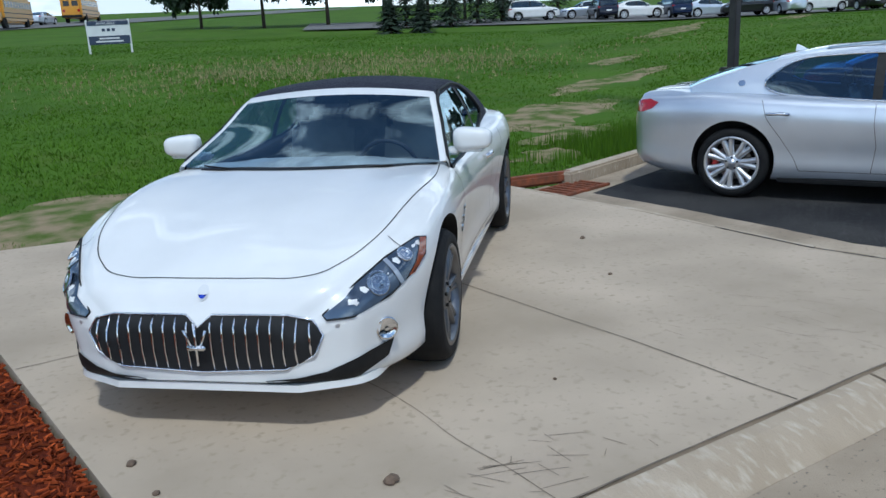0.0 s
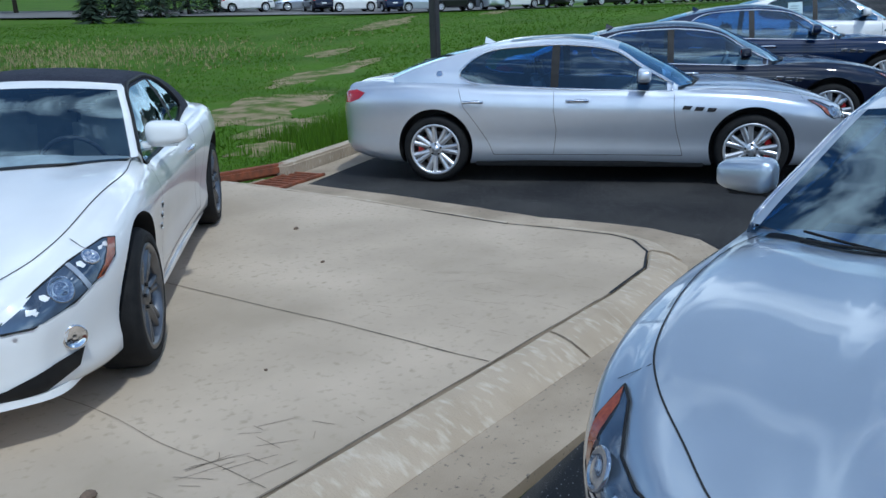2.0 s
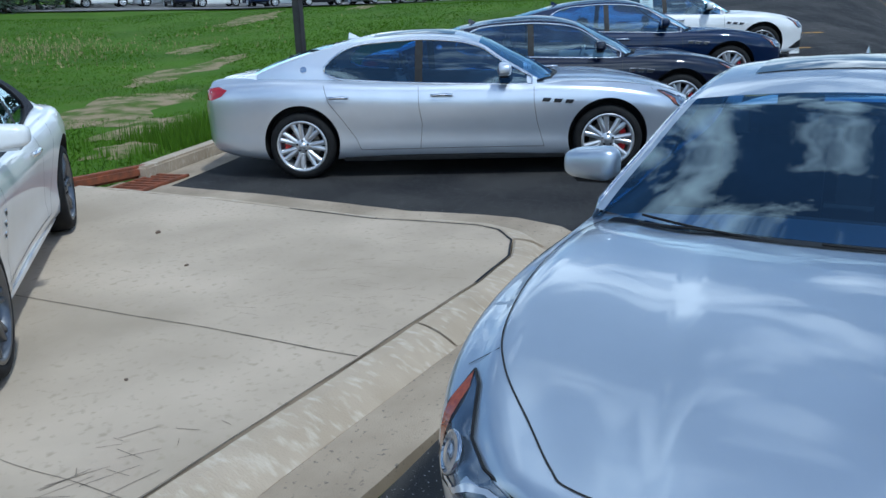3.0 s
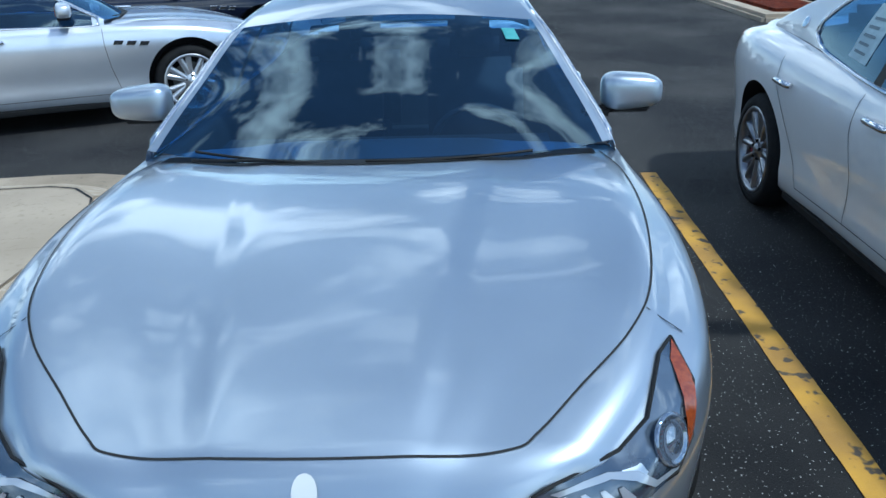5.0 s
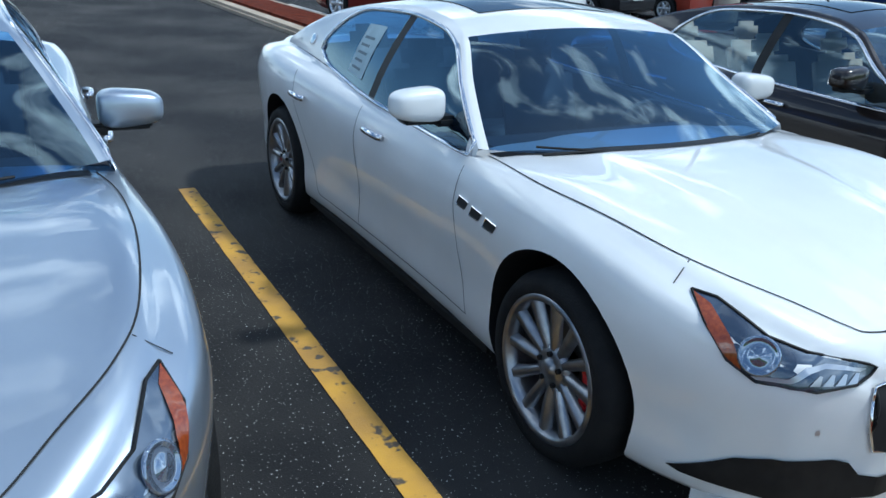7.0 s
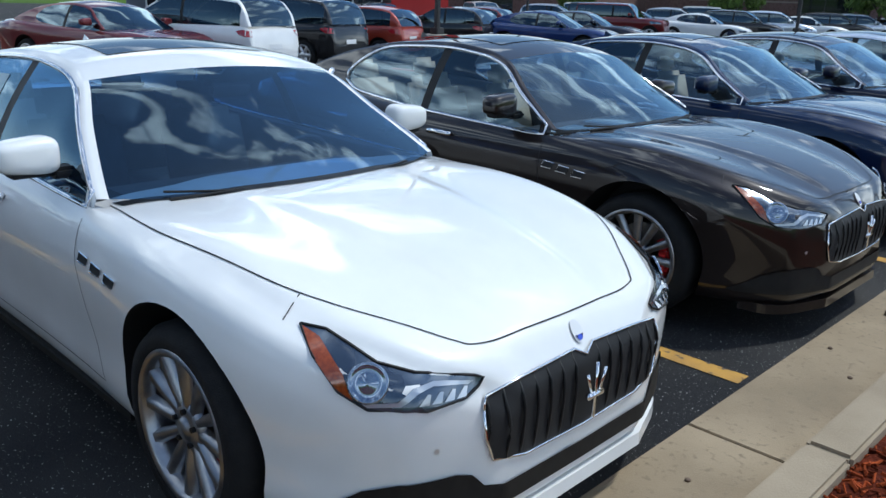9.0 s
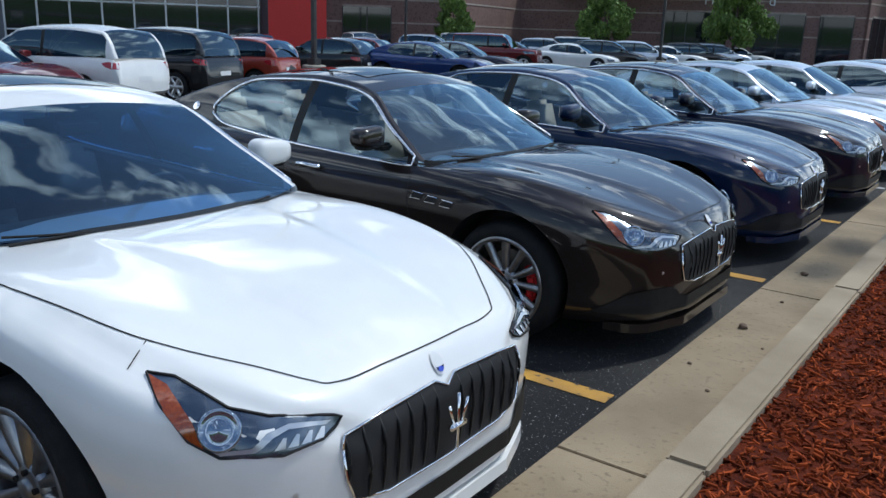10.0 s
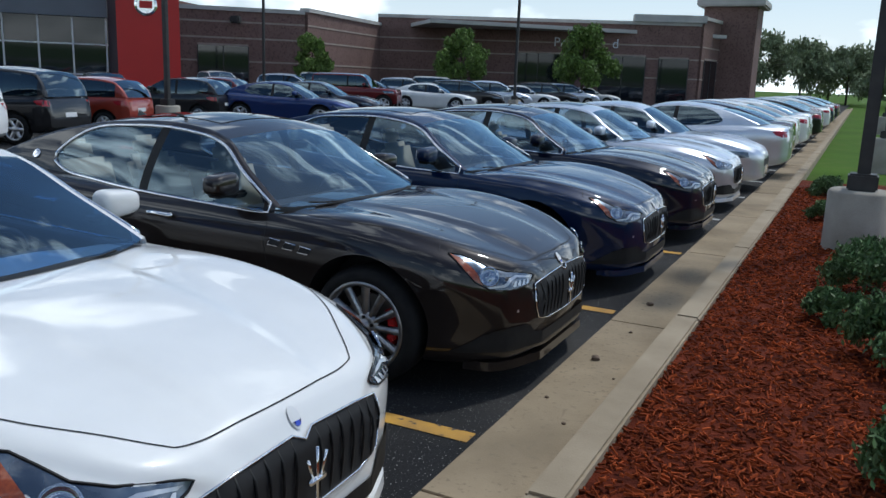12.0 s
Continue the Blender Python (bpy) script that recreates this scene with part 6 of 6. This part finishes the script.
def bus(x, y, z, rz):
    b = thing("school_bus", "yellow school bus with black trim", "bus", pose(x, y, z, 0, 0, rz), "school buses")
    body = part("body", box(bmesh.new(), (0, 0, 1.75), (9.5, 2.4, 2.5), 0.22), M["yellow_paint"], b)
    part("bonnet", box(bmesh.new(), (5.3, 0, 1.1), (1.6, 2.1, 1.2), 0.2), M["yellow_paint"], b)
    for s in (1, -1):
        for k in range(10):
            part("side_window", box(bmesh.new(), (-4.1 + 0.88 * k, s * 1.2, 2.25), (0.7, 0.05, 0.6), 0.02), M["facade_glass"], b)
        for zz in (1.0, 1.45):
            part("rub_rail", box(bmesh.new(), (0, s * 1.21, zz), (9.3, 0.05, 0.07)), M["black"], b)
        for x0 in (-2.6, 4.6):
            part("wheel", cyl(bmesh.new(), (x0, s * 0.9, 0.48), (x0, s * 1.22, 0.48), 0.48, n=20), M["rubber"], b)
        part("rear_window", box(bmesh.new(), (-4.76, s * 0.5, 2.2), (0.05, 0.7, 0.6), 0.02), M["facade_glass"], b)
        part("tail_light", box(bmesh.new(), (-4.77, s * 0.85, 1.35), (0.05, 0.3, 0.3), 0.02), M["red_lamp"], b)
    part("rear_bumper", box(bmesh.new(), (-4.8, 0, 0.7), (0.15, 2.3, 0.3), 0.03), M["black"], b)
    return b


bus(12.3, 94, H(12, 94), 66 + 180)
bus(23.2, 113, H(23, 113), 66)

for i, (x, y, h) in enumerate(((28.2, 45.7, 3.2), (30.2, 45, 3.0), (36, 50, 5), (40, 52, 7), (44, 54, 6.5), (47, 55.5, 7), (52, 56, 7.5), (38, 56, 7), (34, 53, 5), (57, 55, 7), (42, 58, 8), (49, 60, 8))):
    spruce(x, y, H(x, y) - 0.1, h, 40 + i)
for i, (x, y, h) in enumerate(((28, 66, 8), (33, 64, 9), (38, 63, 8), (24, 70, 7), (46, 62, 8), (64, 52, 8), (70, 48, 8), (78, 42, 9), (86, 36, 8), (95, 30, 9), (104, 22, 9))):
    tree(x, y, H(x, y) - 0.1, h, 3.2, 60 + i, "needle", 0.28, 220, "dark leafy tree beyond the field")
tree(33.6, -49.6, 0, 4.6, 1.3, 81)
tree(26.3, -57.8, 0, 5.6, 1.8, 82)
tree(18.2, -61.2, 0, 6.2, 2.2, 83)
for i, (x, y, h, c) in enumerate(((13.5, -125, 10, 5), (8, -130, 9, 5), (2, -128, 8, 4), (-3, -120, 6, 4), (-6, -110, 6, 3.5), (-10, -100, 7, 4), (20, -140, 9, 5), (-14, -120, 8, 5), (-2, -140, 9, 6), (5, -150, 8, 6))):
    tree(x, y, 0, h, c, 90 + i, "hazed_leaf", 0.3, 190, "leafy tree at the far end of the lot")

# ---- cars ----
def recolour(car, old, newm):
    for o in car.children_recursive:
        for s in o.material_slots:
            if s.material in old:
                i = old.index(s.material)
                s.link = "OBJECT"
                s.material = newm[i]
    return car


def put_car(src, x, y, rz, label, cols=None, z=None, group=""):
    c = copy_thing(src, pose(x, y, H(x, y) if z is None else z, 0, 0, rz))
    tagged(c, label, "car", group)
    if cols:
        recolour(c, [M[a] for a, _ in cols], [M[b] for _, b in cols])
    return c


ROW = "cars parked along the kerb"
gt = build_car("convertible_car", "white convertible with a navy canvas roof on the apron", GT, "white", "twin", 2, "cream", "dark", True, "clear_glass", nose="gt")
gt.matrix_basis = GT_POSE
silver = build_car("sedan_car", "blue-silver luxury sedan parked nose to the kerb", LIMOUSINE, "blue_silver", "seven", 2, "trim_dark", "red", sticker="screen", group=ROW)
silver.matrix_basis = pose(*SILVER)
side = build_car("sedan_car", "silver luxury sedan with seven-spoke wheels", LIMOUSINE, "silver", "seven", 2, "trim_dark", "red", group="cars of the side row")
side.matrix_basis = pose(*SIDE)
white = build_car("sedan_car", "white luxury sedan with price sheet in its window", MIDSIZE, "white", "multi", 2, "trim_dark", "red", sticker="window", group=ROW)
white.matrix_basis = pose(*WHITE)
brown = build_car("sedan_car", "dark brown metallic sedan with cream seats", MIDSIZE, "brown", "multi", 2, "cream", "red", glass="clear_glass", group=ROW)
brown.matrix_basis = pose(*BROWN)
bx, by = BROWN[0], BROWN[1]
put_car(brown, bx + 0.02, by - 2.70, 180, "dark navy metallic sedan with cream seats", [("brown", "navy")], group=ROW)
put_car(brown, bx - 0.02, by - 5.42, 180, "black-blue metallic sedan with cream seats", [("brown", "black_blue")], group=ROW)
put_car(brown, bx, by - 8.1, 180, "pale silver sedan parked nose to the kerb", [("brown", "silver")], group=ROW)
s0, s1 = SIDE[0], SIDE[1]
put_car(side, s0 + 2.85, s1 - 0.08, SIDE[5], "black-blue sedan beside the silver one", [("silver", "black_blue"), ("trim_dark", "cream")], group="cars of the side row")
put_car(side, s0 + 5.75, s1 - 0.2, SIDE[5], "dark navy sedan in the side row", [("silver", "navy")], group="cars of the side row")
put_car(white, s0 + 8.7, s1 - 0.35, SIDE[5], "white sedan at the end of the side row", group="cars of the side row")

far_sedan = build_car("sedan_car", "pale silver compact sedan parked tail to the kerb", dict(MIDSIZE, wb=2.7), "silver", "small", 0, caliper=None, glass="dark_glass", group=ROW)
far_sedan.matrix_basis = pose(3.7, by - 10.9, 0, 0, 0, 180)
tones = ["silver", "navy", "white", "white", "silver", "black_paint", "brown", "red_paint", "white", "black_paint", "navy", "silver", "white", "black_blue", "red_paint"]
for k, tname in enumerate(tones):
    put_car(far_sedan, 3.75 + R.uniform(-0.15, 0.15), by - 13.7 - 2.75 * k, 0, tname.replace("_", " ").replace(" paint", "") + " sedan with its tail to the kerb", [("silver", tname)], group=ROW)

FARG = "cars of the far rows"
hatch = build_car("hatchback_car", "copper-red small hatchback in the far row", HATCH, "orange_red", "small", 0, caliper=None, glass="dark_glass", group=FARG)
hatch.matrix_basis = pose(18.4, -18.0, 0, 0, 0, 18)
wagon = build_car("estate_car", "white tall hatchback in the far row", WAGON, "white", "small", 0, caliper=None, glass="dark_glass", group=FARG)
wagon.matrix_basis = pose(16.6, -12.0, 0, 0, 0, 16)
put_car(wagon, 17.7, -14.9, 16, "black tall hatchback in the far row", [("white", "black_paint")], group=FARG)
put_car(hatch, 29, -28.2, 150, "black small hatchback before the showroom", [("orange_red", "black_paint")], group=FARG)
put_car(hatch, 20.2, -23.4, 15, "black small hatchback in the far row", [("orange_red", "black_paint")], group=FARG)
put_car(hatch, 23.2, -28.0, 15, "dark red small hatchback in the far row", [("orange_red", "red_paint")], group=FARG)
put_car(far_sedan, 16.4, -10.0, 195, "dark red sedan in the far row", [("silver", "red_paint")], group=FARG)
put_car(far_sedan, 17.2, -25.4, 200, "bright blue rounded coupe in the far row", [("silver", "blue_paint")], group=FARG)
put_car(far_sedan, 18.8, -29.6, 200, "dark grey sedan in the far row", [("silver", "black_blue")], group=FARG)
jeep = build_car("off_road_car", "dark red boxy off-road car", JEEP, "red_paint", "small", 0, caliper=None, glass="dark_glass", group=FARG)
jeep.matrix_basis = pose(22.0, -37.2, 0, 0, 0, 200)
put_car(jeep, 24.5, -40, 200, "black boxy off-road car", [("red_paint", "black_paint")], group=FARG)
for k in range(7):
    put_car(wagon if k % 3 else far_sedan, 20.6 - 0.4 * k, -42.5 - 3.4 * k, 200, ("white", "dark", "silver")[k % 3] + " car in the far row", [("white", ("white", "black_paint", "silver")[k % 3]), ("silver", "white")], group=FARG)
for k in range(6):
    put_car((wagon, jeep, far_sedan)[k % 3], 31 - 1.1 * k, -44 - 2.9 * k, 200, "car parked before the brown building", [("white", "silver"), ("red_paint", "white"), ("silver", "black_paint")], group=FARG)
put_car(wagon, 34.6, -41.5, 150, "white car beside the red showroom", group=FARG)
put_car(far_sedan, 39, 0.4, SIDE[5] - 90, "black car across the lot", [("silver", "black_paint")], group=FARG)
put_car(far_sedan, 17.5, 106.0, 58, "silver car on the street", z=H(17, 106) + 0.06, group="cars on the street")
LOTC = ["white", "silver", "black_blue", "white", "navy", "silver", "black_paint", "silver", "white", "black_paint", "silver", "black_paint", "lime_paint", "white", "black_paint", "silver", "white"]
for k, tname in enumerate(LOTC):
    u = k / (len(LOTC) - 1)
    x, y = 46 + 34 * u, 52.5 - 30 * u
    if k in (1,):
        x, y = x + 3, y + 1
    src = (wagon, far_sedan, wagon, far_sedan)[k % 4]
    put_car(src, x, y, (-28, 150, 60, -30, 62)[k % 5], tname.replace("_", " ").replace(" paint", "") + " car in the lot beyond the field", [("white", tname), ("silver", tname)], z=H(x, y) + 0.06, group="cars beyond the field")
